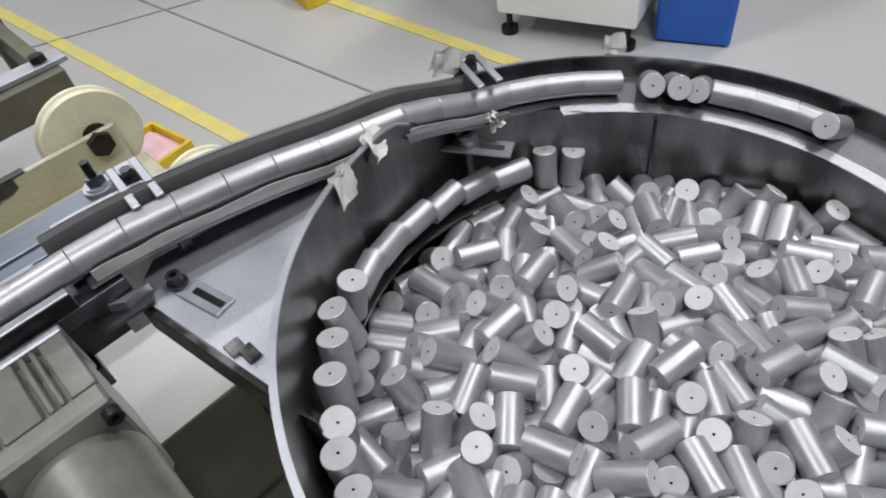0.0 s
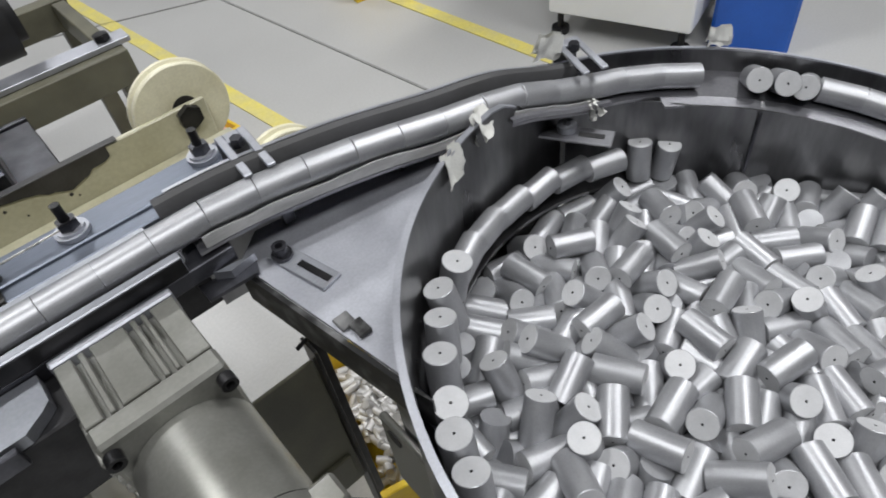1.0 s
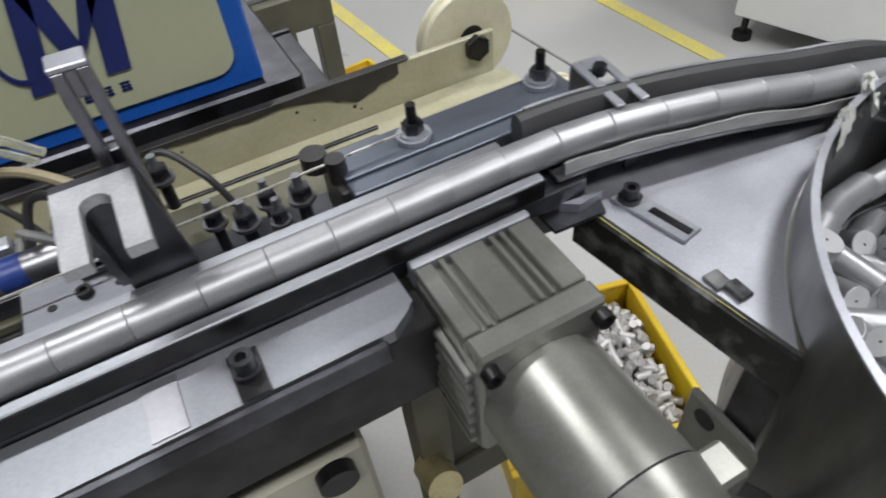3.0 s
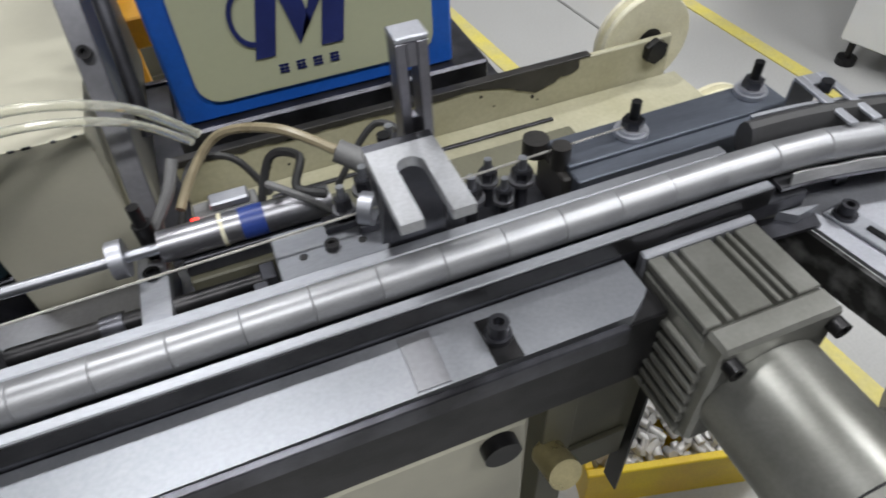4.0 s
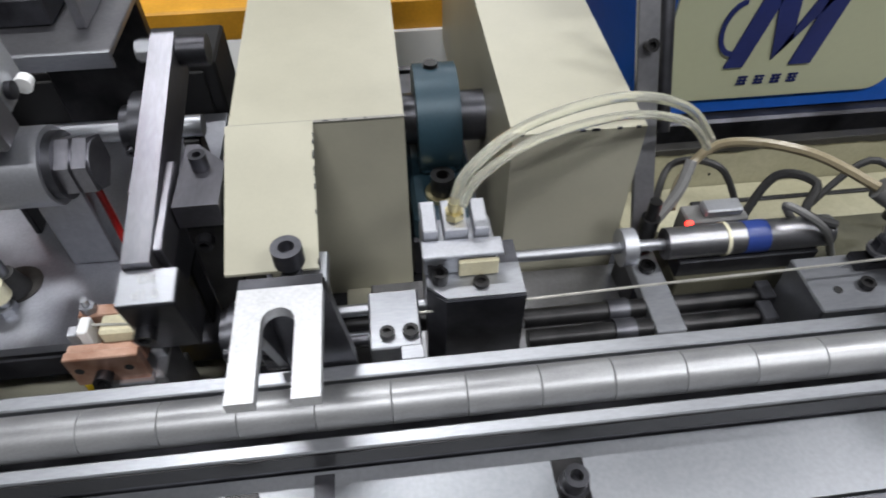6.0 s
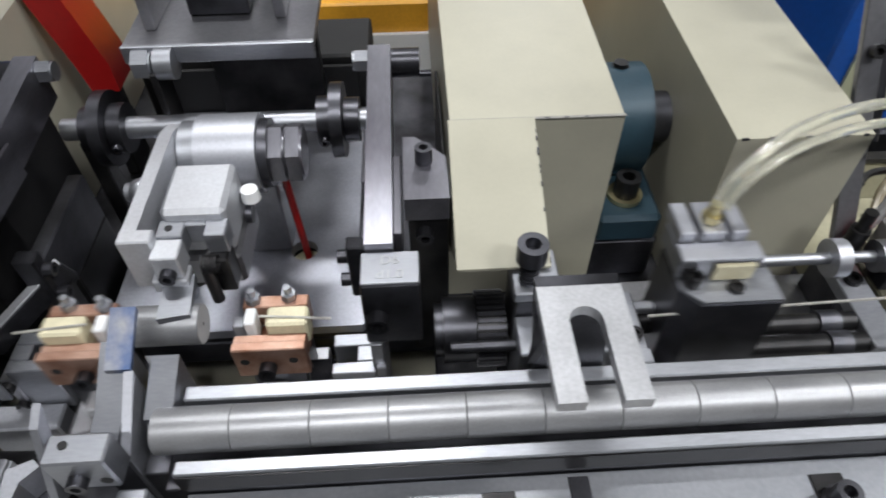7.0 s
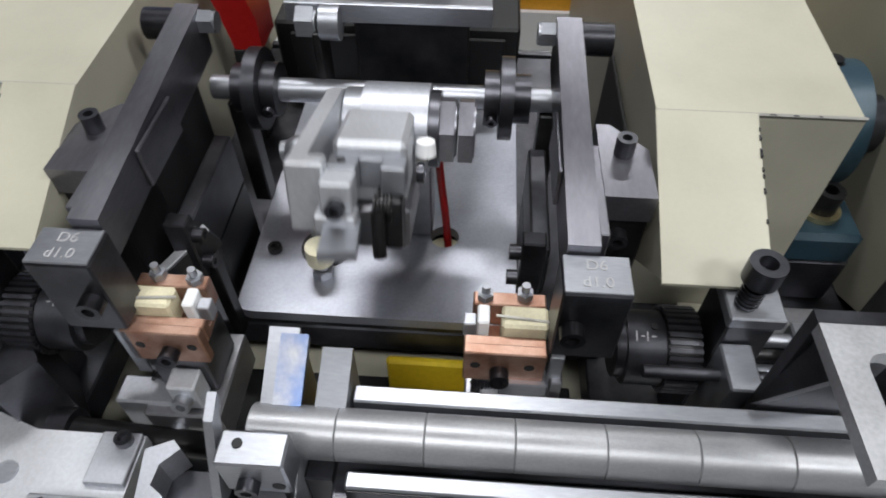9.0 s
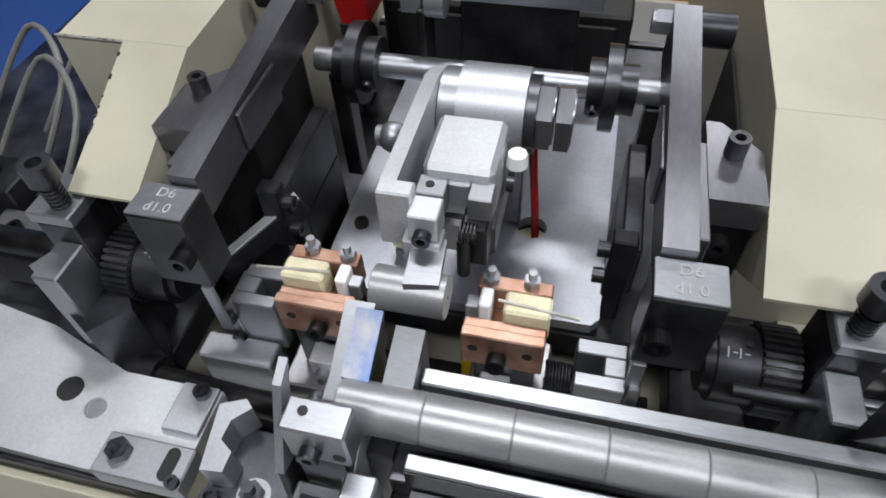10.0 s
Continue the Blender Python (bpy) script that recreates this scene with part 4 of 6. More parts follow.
    part("insulator", box(B(), X(0.0225), X(0.0415), 0.0340, 0.0450, 0.8267, 0.8425, 0.0012), "ceramic", jaw, "cream insulating pad")
    part("insulator", box(B(), X(0.0125), X(0.0175), 0.0352, 0.0448, 0.8267, 0.8425, 0.0008), "white", jaw, "white insulating pad")
    part("tip", box(B(), X(0.0068), X(0.0122), 0.0365, 0.0425, 0.830, 0.839, 0.0005), "bright", jaw)
    bm = B()
    capscrew(bm, (X(0.0225), 0.0234, 0.825), 0.0040, 0.006, (0, -1, 0.15))
    part("front_screw", bm, "dark", front_plate)
    for x in (0.0125, 0.0345):
        part("front_hole", cyl(B(), (X(x), 0.0237, 0.829), (X(x), 0.0233, 0.829), 0.0021, seg=16), "void", front_plate)
    for x, y in ((0.0155, 0.0492), (0.032, 0.0505)):
        bm = B()
        nut(bm, (X(x), y, 0.8411), 0.0036, 0.0035)
        cyl(bm, (X(x), y, 0.845), (X(x), y, 0.849), 0.0018, seg=10)
        part("back_nut", bm, "milled", back_plate)
    part("needle", cyl(B(), (X(0.020), 0.0385, 0.8434), (X(0.0525), 0.0365, 0.8420), 0.0007, seg=8), "wire", jaw)
    part("carrier", box(B(), X(0.0125), X(0.038), 0.026, 0.052, 0.788, 0.8165, 0.0008), "dark", jaw)
    part("slide", box(B(), X(0.0085), X(0.044), 0.012, 0.058, 0.764, 0.7878, 0.001), "plate", jaw)
    front_lug = part("front_lug", box(B(), X(0.0155), X(0.0285), 0.015, 0.0258, 0.790, 0.808, 0.0008), "pale", jaw)
    bm = B()
    capscrew(bm, (X(0.022), 0.0148, 0.799), 0.0042, 0.005, (0, -1, 0.2))
    part("lug_screw", bm, "milled", front_lug)
    bm = B()
    capscrew(bm, (X(0.030), 0.0118, 0.776), 0.004, 0.005, (0, -1, 0.1))
    part("slide_screw", bm, "milled", jaw)
    # spring stand
    ob = thing("spring_stand", (X(0.066), 0.034, 0.756), "steel stop block with two coil springs", "spring stand", "spring stands")
    bm = B()
    back = 0.0 if sx > 0 else 0.010
    for a in ((0.054, 0.0745, 0.021, 0.0275), (0.054, 0.0745, 0.0365, 0.0435), (0.0655, 0.0745, 0.0277, 0.0363)):
        box(bm, X(a[0]), X(a[1]), a[2] + back, a[3] + back, 0.785, 0.819, 0.0006)
    part("fork", bm, "milled", ob)
    part("stem", box(B(), X(0.060), X(0.074), 0.024 + back, 0.042 + back, 0.755, 0.7848, 0.0008), "dark", ob)
    part("side_plate", box(B(), X(0.0748), X(0.080), 0.021 + back, 0.044 + back, 0.7556, 0.822 if sx > 0 else 0.812, 0.0006), "plate", ob)
    bm = B()
    capscrew(bm, (X(0.0775), 0.0208 + back, 0.807), 0.0034, 0.003, (0, -1, 0))
    capscrew(bm, (X(0.0775), 0.0208 + back, 0.790), 0.0034, 0.003, (0, -1, 0))
    part("screw", bm, "black", ob)
    return drum, arm, jaw, piv, c, J + Vector((0.0 if sx > 0 else -0.005, 0, 0))


RIGHT = side_units(1)
LEFT = side_units(-1)
ib = thing("deflector", (-0.105, 0.07, 0.756), "inclined steel blade with a bright edge beside the jaw", "deflector")
DF = Matrix.Translation((-0.1170, 0.0465, 0.8200)) @ pose(0, 0, 0, 0, 0, -41) @ pose(0, 0, 0, 19)
part("bar", box(B(), -0.0025, 0.0025, 0.0, 0.052, -0.013, 0.0, 0.0005, turn=DF), "dark", ib)
part("edge", box(B(), -0.0025, 0.0025, 0.0, 0.052, 0.0002, 0.0012, 0.0002, turn=DF), "pale", ib)
part("stand", box(B(), -0.090, -0.084, 0.077, 0.085, 0.7556, 0.822, 0.0006), "black", ib)
# coil springs between jaw and stop on the right
for zz in (0.808, 0.793):
    ob = thing("coil_spring", (0.047, 0.03, zz), "small dark coil spring", "spring", "coil springs")
    pts = [(0.0425 + 0.011 * i / 60, 0.030 + 0.0054 * math.cos(i * 0.84), zz + 0.0054 * math.sin(i * 0.84)) for i in range(61)]
    part("coil", pipe(B(), pts, 0.0007, 5), "dark", ob)

# cover beside the sign
ob = thing("cream_cover", (0.288, 0.2, 0.756), "cream painted box cover with chipped dark edges", "cover", "machine covers")
part("shell", prism(B(), [(0.101, 0.770), (0.101, 0.8845), (0.42, 0.894), (0.42, 0.7555), (0.13, 0.7555)], 0.2545, 0.3235, "x"), "cream", ob)
rng = random.Random(3)
for k in range(10):
    w = rng.uniform(0.256, 0.318)
    part("chip", box(B(), w, w + rng.uniform(0.001, 0.004), 0.1006, 0.1014, 0.8838, 0.8850, 0), "dark", ob)

bear = thing("pillow_block", (0.224, 0.165, 0.756), "dark teal cast pillow block bearing on the table", "bearing")
bm = B()
box(bm, 0.204, 0.243, 0.122, 0.236, 0.7900, 0.811, 0.003)
foot = part("foot", bm, "teal", bear)
part("spacer", box(B(), 0.202, 0.245, 0.124, 0.238, 0.7555, 0.7898, 0.002), "dark", bear)
bm = cyl(B(), (0.211, 0.186, 0.836), (0.237, 0.186, 0.836), 0.034, 0.034, seg=40)
box(bm, 0.211, 0.237, 0.158, 0.214, 0.8112, 0.834, 0.003)
part("housing", bm, "teal", bear)
part("sleeve", cyl(B(), (0.196, 0.186, 0.836), (0.2543, 0.186, 0.836), 0.016, seg=28), "dark", bear)
bm = cyl(B(), (0.222, 0.192, 0.862), (0.222, 0.192, 0.872), 0.0042, seg=14)
nut(bm, (0.222, 0.192, 0.866), 0.0055, 0.004)
part("grease_nipple", bm, "black", bear)
bm = B()
cyl(bm, (0.2235, 0.141, 0.8112), (0.2235, 0.141, 0.8140), 0.0105, seg=26)
part("washer", bm, "brass", foot, "yellowish washer")
bm = B()
capscrew(bm, (0.2235, 0.141, 0.8141), 0.0074, 0.013)
part("foot_bolt", bm, "black", foot)

# ---------- welding station ----------
base = thing("station_plate", (0.0, 0.15, 0.756), "ground steel station plate with a round hole", "plate")
HOLE = (0.023, 0.145)
bm = B()
outer = [(-0.088, 0.086), (-0.080, 0.0835), (0.062, 0.0835), (0.066, 0.088), (0.066, 0.30), (-0.088, 0.30)]
inner = [(HOLE[0] + 0.0085 * math.cos(2 * math.pi * k / 24), HOLE[1] + 0.0085 * math.sin(2 * math.pi * k / 24)) for k in range(24)]
for zz in (0.7635, 0.7705):
    vo = [bm.verts.new((x, y, zz)) for x, y in outer]
    vi = [bm.verts.new((x, y, zz)) for x, y in inner]
    eds = [bm.edges.new((v[i], v[(i + 1) % len(v)])) for v in (vo, vi) for i in range(len(v))]
    bmesh.ops.triangle_fill(bm, use_beauty=True, use_dissolve=False, edges=eds)
    if zz < 0.77:
        keep = (vo, vi)
    else:
        for u, w in zip(keep, (vo, vi)):
            for i in range(len(u)):
                bm.faces.new((u[i], u[(i + 1) % len(u)], w[(i + 1) % len(w)], w[i]))
part("sheet", bm, "tableplate", base)
part("edge_bar", box(B(), -0.088, 0.066, 0.0865, 0.096, 0.7555, 0.7633, 0.0005), "dark", base)
part("hole_floor", cyl(B(), (HOLE[0], HOLE[1], 0.7556), (HOLE[0], HOLE[1], 0.7575), 0.011, seg=24), "nylon", base)
bm = B()
capscrew(bm, (-0.076, 0.128, 0.7706), 0.0042, 0.003)
part("screw", bm, "black", base)
bm = cyl(B(), (-0.0455, 0.132, 0.7706), (-0.0455, 0.132, 0.7712), 0.0155, seg=26)
part("oil_spot", bm, "grime", base, "black oily spot")

bump = thing("nylon_bumper", (-0.044, 0.112, 0.7705), "cream nylon bumper on a short screw", "bumper")
part("head", cyl(B(), (-0.044, 0.112, 0.7835), (-0.044, 0.112, 0.7945), 0.0078, 0.0074, seg=26), "nylon", bump)
part("screw", cyl(B(), (-0.044, 0.112, 0.7706), (-0.044, 0.112, 0.7833), 0.0034, seg=14), "milled", bump)
part("nut", nut(B(), (-0.044, 0.112, 0.7707), 0.0062, 0.005), "milled", bump)

ped = thing("head_pedestal", (0.0, 0.135, 0.7706), "grey steel pedestal with a round bearing barrel", "pedestal")
part("column", box(B(), -0.0145, 0.0155, 0.145, 0.1665, 0.7708, 0.855, 0.001), "plate", ped)
part("barrel", cyl(B(), (-0.0145, 0.135, 0.860), (0.0165, 0.135, 0.860), 0.0215, seg=44), "bright", ped, "smooth grey barrel")
part("inner_ring", cyl(B(), (-0.0235, 0.135, 0.860), (-0.0150, 0.135, 0.860), 0.0185, seg=40), "milled", ped)
part("side_collar", cyl(B(), (0.0166, 0.135, 0.860), (0.0215, 0.135, 0.860), 0.0185, seg=36), "dark", ped)
bm = nut(B(), (0.0216, 0.135, 0.860), 0.0165, 0.007, (1, 0, 0))
part("hex_nut", bm, "armsteel", ped)
bm = nut(B(), (0.0305, 0.135, 0.860), 0.0165, 0.007, (1, 0, 0))
part("hex_nut", bm, "armsteel", ped)

shaft = thing("cross_shaft", (0.0, 0.174, 0.76), "polished steel cross shaft", "shaft")
part("bar", cyl(B(), (-0.105, 0.174, 0.851), (0.085, 0.174, 0.851), 0.0065, seg=24), "milled", shaft)
for x in (-0.098, 0.072):
    part("stand", box(B(), x, x + 0.010, 0.168, 0.180, 0.7706, 0.8448, 0.0008), "black", shaft)

hose = thing("red_hose", (HOLE[0], HOLE[1], 0.757), "thin red air hose rising from the plate's hole", "hose")
part("tube", pipe(B(), [(0.0255, 0.143, 0.760), (0.0235, 0.146, 0.785), (0.020, 0.153, 0.812), (0.0175, 0.157, 0.842)], 0.0023, 10), "red", hose)

# swinging head
PIVOT = Vector((0.0, 0.135, 0.860))
head = thing("welding_head", PIVOT, "pale grey swinging welding head with a gripper", "welding head")
bm = prism(B(), [(0.142, 0.876), (0.128, 0.881), (0.054, 0.882), (0.054, 0.862), (0.085, 0.856), (0.100, 0.838), (0.146, 0.842)], -0.0305, -0.0240, "x")
part("side_arm", bm, "pale", head)
part("arm_foot", box(B(), -0.0305, -0.0160, 0.050, 0.058, 0.854, 0.8835, 0.0008), "pale", head)
part("body", box(B(), -0.0158, 0.0128, 0.066, 0.099, 0.858, 0.8850, 0.0022), "pale", head, "pale milled block")
part("lower_body", box(B(), -0.0150, 0.0140, 0.063, 0.105, 0.838, 0.8578, 0.002), "plate", head)
bm = B()
for a in ((-0.0165, -0.0050, 0.0565, 0.0668), (0.004, 0.0135, 0.0565, 0.0668), (-0.0050, 0.004, 0.063, 0.0668)):
    box(bm, *a, 0.868, 0.8795, 0.0005)
part("clevis", bm, "milled", head)
part("clevis_hole", cyl(B(), (-0.0115, 0.0615, 0.8790), (-0.0115, 0.0615, 0.8799), 0.0018, seg=12), "void", head)
clamp_block = part("clamp_block", box(B(), -0.0168, -0.0048, 0.0445, 0.0562, 0.8655, 0.8785, 0.0006), "pale", head)
bm = B()
capscrew(bm, (-0.0108, 0.0444, 0.869), 0.0036, 0.004, (0, -1, 0))
part("clamp_screw", bm, "dark", clamp_block)
part("finger_stem", box(B(), -0.0195, -0.0040, 0.0435, 0.0530, 0.8575, 0.8650, 0.0006), "pale", head)
bm = prism(B(), [(-0.0165, 0.0505), (-0.0030, 0.0505), (-0.0010, 0.0280), (-0.0145, 0.0260)], 0.8572, 0.8612)
part("finger", bm, "milled", head, "flat holding finger")
bm = cyl(B(), (0.0030, 0.056, 0.862), (0.0085, 0.056, 0.862), 0.0050, seg=18)
for k in range(5):
    ring(bm, (0.0025 + k * 0.0014, 0.050, 0.868), (0.0032 + k * 0.0014, 0.050, 0.868), 0.0042, 0.0030, 16)
cyl(bm, (0.0040, 0.0485, 0.845), (0.0040, 0.0485, 0.866), 0.0028, seg=12)
box(bm, 0.0020, 0.0125, 0.052, 0.064, 0.846, 0.868, 0.0008)
part("linkage", bm, "black", head)
bm = cyl(B(), (0.0150, 0.0865, 0.862), (0.0180, 0.0865, 0.862), 0.0045, seg=16)
part("side_bolt", bm, "dark", head)
bm = cyl(B(), (0.0182, 0.0900, 0.8690), (0.0182, 0.0900, 0.8750), 0.0046, 0.0040, seg=18)
part("hose_tip", bm, "white", head, "white hose tip")
bm = B()
bmesh.ops.create_uvsphere(bm, u_segments=18, v_segments=12, radius=0.0075, matrix=Matrix.Translation((-0.043, 0.112, 0.856)))
cyl(bm, (-0.0505, 0.112, 0.856), (-0.0306, 0.112, 0.858), 0.0050, seg=16)
part("ball_joint", bm, "milled", head)

rod = thing("push_rod", (-0.043, 0.13, 0.771), "steel push rod below the welding head", "rod")
part("stem", cyl(B(), (-0.0455, 0.128, 0.7713), (-0.0455, 0.128, 0.826), 0.0040, seg=16), "milled", rod)
part("boot", cyl(B(), (-0.0455, 0.128, 0.7714), (-0.0455, 0.128, 0.787), 0.0105, 0.0065, seg=22), "rubber", rod)

# ---------- outlet of the track ----------
ramp = thing("lifting_ramp", (-0.008, -0.005, 0.80), "pale steel ramp with a heat-tinted cover strip", "ramp")
bm = prism(B(), [(0.0075, 0.862), (-0.0165, 0.854), (-0.0165, 0.80), (0.0075, 0.80)], -0.0115, 0.0005 - 0.0012, "x")
part("right_cheek", bm, "milled", ramp)
bm = prism(B(), [(0.011, 0.868), (-0.012, 0.8560), (-0.034, 0.8505), (-0.034, 0.80), (0.011, 0.80)], -0.0305, -0.0195, "x")
part("left_cheek", bm, "milled", ramp)
LIFT = Vector((-0.0155, -0.01, 0.84))
blade = thing("core_pusher", LIFT, "sliding lifting blade with a blue heat tint", "blade")
bm = prism(B(), [(0.0090, 0.8672), (-0.0135, 0.8568), (-0.0135, 0.8545), (0.0090, 0.8642)], -0.0260, -0.0160, "x")
part("tinted_strip", bm, "tempered", blade)
part("stem", prism(B(), [(-0.0138, 0.8560), (-0.042, 0.838), (-0.042, 0.800), (-0.0138, 0.812)], -0.0188, -0.0150, "x"), "bright", blade)

stop = thing("stop_block", (-0.024, -0.036, 0.80), "pale steel stop block with drilled holes at the track's end", "stop block")
part("body", box(B(), -0.0345, -0.0130, -0.0415, -0.0300, 0.852, 0.8720, 0.0008), "milled", stop)
part("hole", cyl(B(), (-0.0285, -0.0345, 0.8716), (-0.0285, -0.0345, 0.8724), 0.0017, seg=14), "void", stop)
part("hole", cyl(B(), (-0.0165, -0.0412, 0.858), (-0.0165, -0.0418, 0.858), 0.0022, seg=14), "void", stop)
bm = B()
capscrew(bm, (-0.0255, -0.0416, 0.860), 0.0036, 0.004, (0, -1, 0))
part("screw", bm, "dark", stop)
part("lower", box(B(), -0.0150, -0.0040, -0.052, -0.0425, 0.815, 0.852, 0.0008), "milled", stop)
part("filler", box(B(), -0.0148, -0.0045, -0.0300, -0.0202, 0.79, 0.835, 0.0006), "dark", stop)
part("pillar", box(B(), -0.0340, -0.0155, -0.0410, -0.0305, 0.7895, 0.8518, 0.0008), "dark", stop)
part("shield", prism(B(), [(-0.022, 0.880), (-0.030, 0.876), (-0.046, 0.845), (-0.038, 0.842)], -0.0395, -0.0365, "x"), "bright", stop, "small pale shield plate")

left = thing("carriage_plate", (-0.2, -0.02, 0.756), "grey steel carriage plate with bolts and round holes", "plate")
bm = prism(B(), [(-0.34, 0.040), (-0.20, 0.018), (-0.150, 0.0015), (-0.100, 0.0015), (-0.100, -0.030), (-0.118, -0.045), (-0.34, -0.041)], 0.7756, 0.788)
part("sheet", bm, "pale", left)
for x, y, r in ((-0.1715, -0.012, 0.0062), (-0.107, -0.0155, 0.0022)):
    part("hole", cyl(B(), (x, y, 0.7876), (x, y, 0.7885), r, seg=24), "void", left)
bm = ring(B(), (-0.154, -0.0185, 0.788), (-0.154, -0.0185, 0.7890), 0.005, 0.0034)
cyl(bm, (-0.154, -0.0185, 0.788), (-0.154, -0.0185, 0.7886), 0.0036, seg=18)
part("pin", bm, "milled", left)
part("step", box(B(), -0.118, -0.1005, -0.022, 0.0012, 0.7882, 0.7915, 0.0005), "bright", left)
bm = B()
capscrew(bm, (-0.1065, -0.003, 0.7916), 0.0038, 0.004)
part("screw", bm, "dark", left)
part("apron", box(B(), -0.34, -0.118, -0.052, -0.0482, 0.72, 0.776, 0.0006), "cream", left)
part("edge", box(B(), -0.34, -0.12, -0.0475, -0.0455, 0.7765, 0.7845, 0.0004), "dark", left)
lug = thing("adjusting_lug", (-0.115, -0.04, 0.788), "drilled steel adjusting lug with socket screws", "lug")
bm = box(B(), -0.133, -0.093, -0.048, -0.030, 0.7885, 0.800, 0.0008)
part("body", bm, "bright", lug)
bm = prism(B(), [(-0.1010 + 0.0030 * math.cos(radians(a)), (-0.0345 if a < 180 else -0.0425) + 0.0030 * math.sin(radians(a))) for a in range(0, 360, 20)], 0.7996, 0.8006)
part("slot", bm, "void", lug)
bm = cyl(B(), (-0.1235, -0.038, 0.8002), (-0.1235, -0.038, 0.809), 0.0020, seg=12)
nut(bm, (-0.1235, -0.038, 0.8002), 0.0052, 0.0045)
part("stud", bm, "dark", lug)
bm = B()
capscrew(bm, (-0.0955, -0.0455, 0.8002), 0.0028, 0.003)
part("screw", bm, "dark", lug)
lug2 = thing("corner_bracket", (-0.085, -0.02, 0.78), "notched steel corner bracket below the stop", "bracket")
bm = prism(B(), [(-0.0895, -0.0115), (-0.0790, -0.0070), (-0.0750, -0.0105), (-0.0815, -0.0175), (-0.0820, -0.0260), (-0.0755, -0.0300), (-0.0755, -0.0385), (-0.0850, -0.0395)], 0.7885, 0.806)
bmesh.ops.triangulate(bm, faces=[f for f in bm.faces if len(f.verts) > 4])
part("body", bm, "bright", lug2)
part("base", box(B(), -0.088, -0.052, -0.050, -0.012, 0.7762, 0.7882, 0.0008), "dark", lug2)
bm = cyl(B(), (-0.066, -0.040, 0.7883), (-0.066, -0.040, 0.7900), 0.0072, seg=22)
part("washer", bm, "milled", lug2)
bm = nut(B(), (-0.066, -0.040, 0.7901), 0.0050, 0.0045)
cyl(bm, (-0.066, -0.040, 0.7952), (-0.066, -0.040, 0.800), 0.0026, seg=14)
part("nut", bm, "dark", lug2)
bm = B()
capscrew(bm, (-0.083, -0.045, 0.7883), 0.0040, 0.005)
part("screw", bm, "dark", lug2)
part("gusset", prism(B(), [(-0.0300, 0.874), (-0.0455, 0.843), (-0.0520, 0.7885), (-0.0310, 0.7885)], -0.0392, -0.0368, "x"), "dark", lug2, "dark triangular plate")
bl = thing("front_tray", (-0.02, -0.06, 0.80), "small flat ground steel plate before the stop", "plate")
part("sheet", box(B(), -0.0360, -0.0155, -0.0580, -0.0425, 0.8260, 0.8320, 0.0008), "milled", bl)
part("stem", box(B(), -0.0330, -0.0180, -0.0560, -0.0480, 0.7620, 0.8258, 0.0008), "dark", bl)
part("worn_patch", box(B(), -0.0330, -0.0200, -0.0570, -0.0470, 0.8321, 0.8325, 0.0001), "dark", bl)
sb = thing("slide_block", (-0.085, 0.017, 0.756), "pale milled slide block before the copper jaw", "block")
part("body", box(B(), -0.1205, -0.083, 0.0165, 0.0305, 0.764, 0.790, 0.001), "bright", sb)
part("stem", box(B(), -0.112, -0.090, 0.018, 0.029, 0.7058, 0.7638, 0.001), "dark", sb)
rodl = thing("black_rod", (-0.1, 0.0, 0.76), "black round slide rod", "rod")
part("bar", cyl(B(), (-0.150, 0.008, 0.776), (-0.060, 0.003, 0.776), 0.0062, seg=20), "black", rodl)
part("collar", cyl(B(), (-0.150, 0.008, 0.776), (-0.140, 0.0075, 0.776), 0.0100, seg=20), "dark", rodl)
wall = thing("stand_block", (-0.185, 0.06, 0.756), "grey steel stand block with a sloping dark side", "block")
part("body", prism(B(), [(-0.205, 0.030), (-0.160, 0.004), (-0.146, 0.020), (-0.166, 0.046), (-0.205, 0.055)], 0.7556, 0.815), "dark", wall)
part("top", prism(B(), [(-0.205, 0.030), (-0.188, 0.020), (-0.172, 0.046), (-0.192, 0.055)], 0.8152, 0.820), "milled", wall)
bm = B()
capscrew(bm, (-0.190, 0.040, 0.8201), 0.0052, 0.006)
part("screw", bm, "dark", wall)
for k, (x, y) in enumerate(((-0.26, 0.07), (-0.29, 0.10), (-0.33, 0.075), (-0.25, 0.11))):
    ob = thing("machine_block", (x, y, 0.756), "oily steel block with screws on the table", "block", "table blocks")
    part("body", box(B(), x - 0.018, x + 0.018, y - 0.014, y + 0.014, 0.7556, 0.79 + 0.012 * (k % 3), 0.001), ("plate", "dark", "milled", "dark")[k], ob)
    bm = B()
    capscrew(bm, (x, y, 0.7902 + 0.012 * (k % 3)), 0.004, 0.004)
    part("screw", bm, "black", ob)
    part("cable", pipe(B(), [(x + 0.01, y, 0.775), (x + 0.03, y + 0.05, 0.835), (x - 0.02, y + 0.09, 0.84), (x - 0.06, y + 0.05, 0.78)], 0.002, 8), "cable", ob)

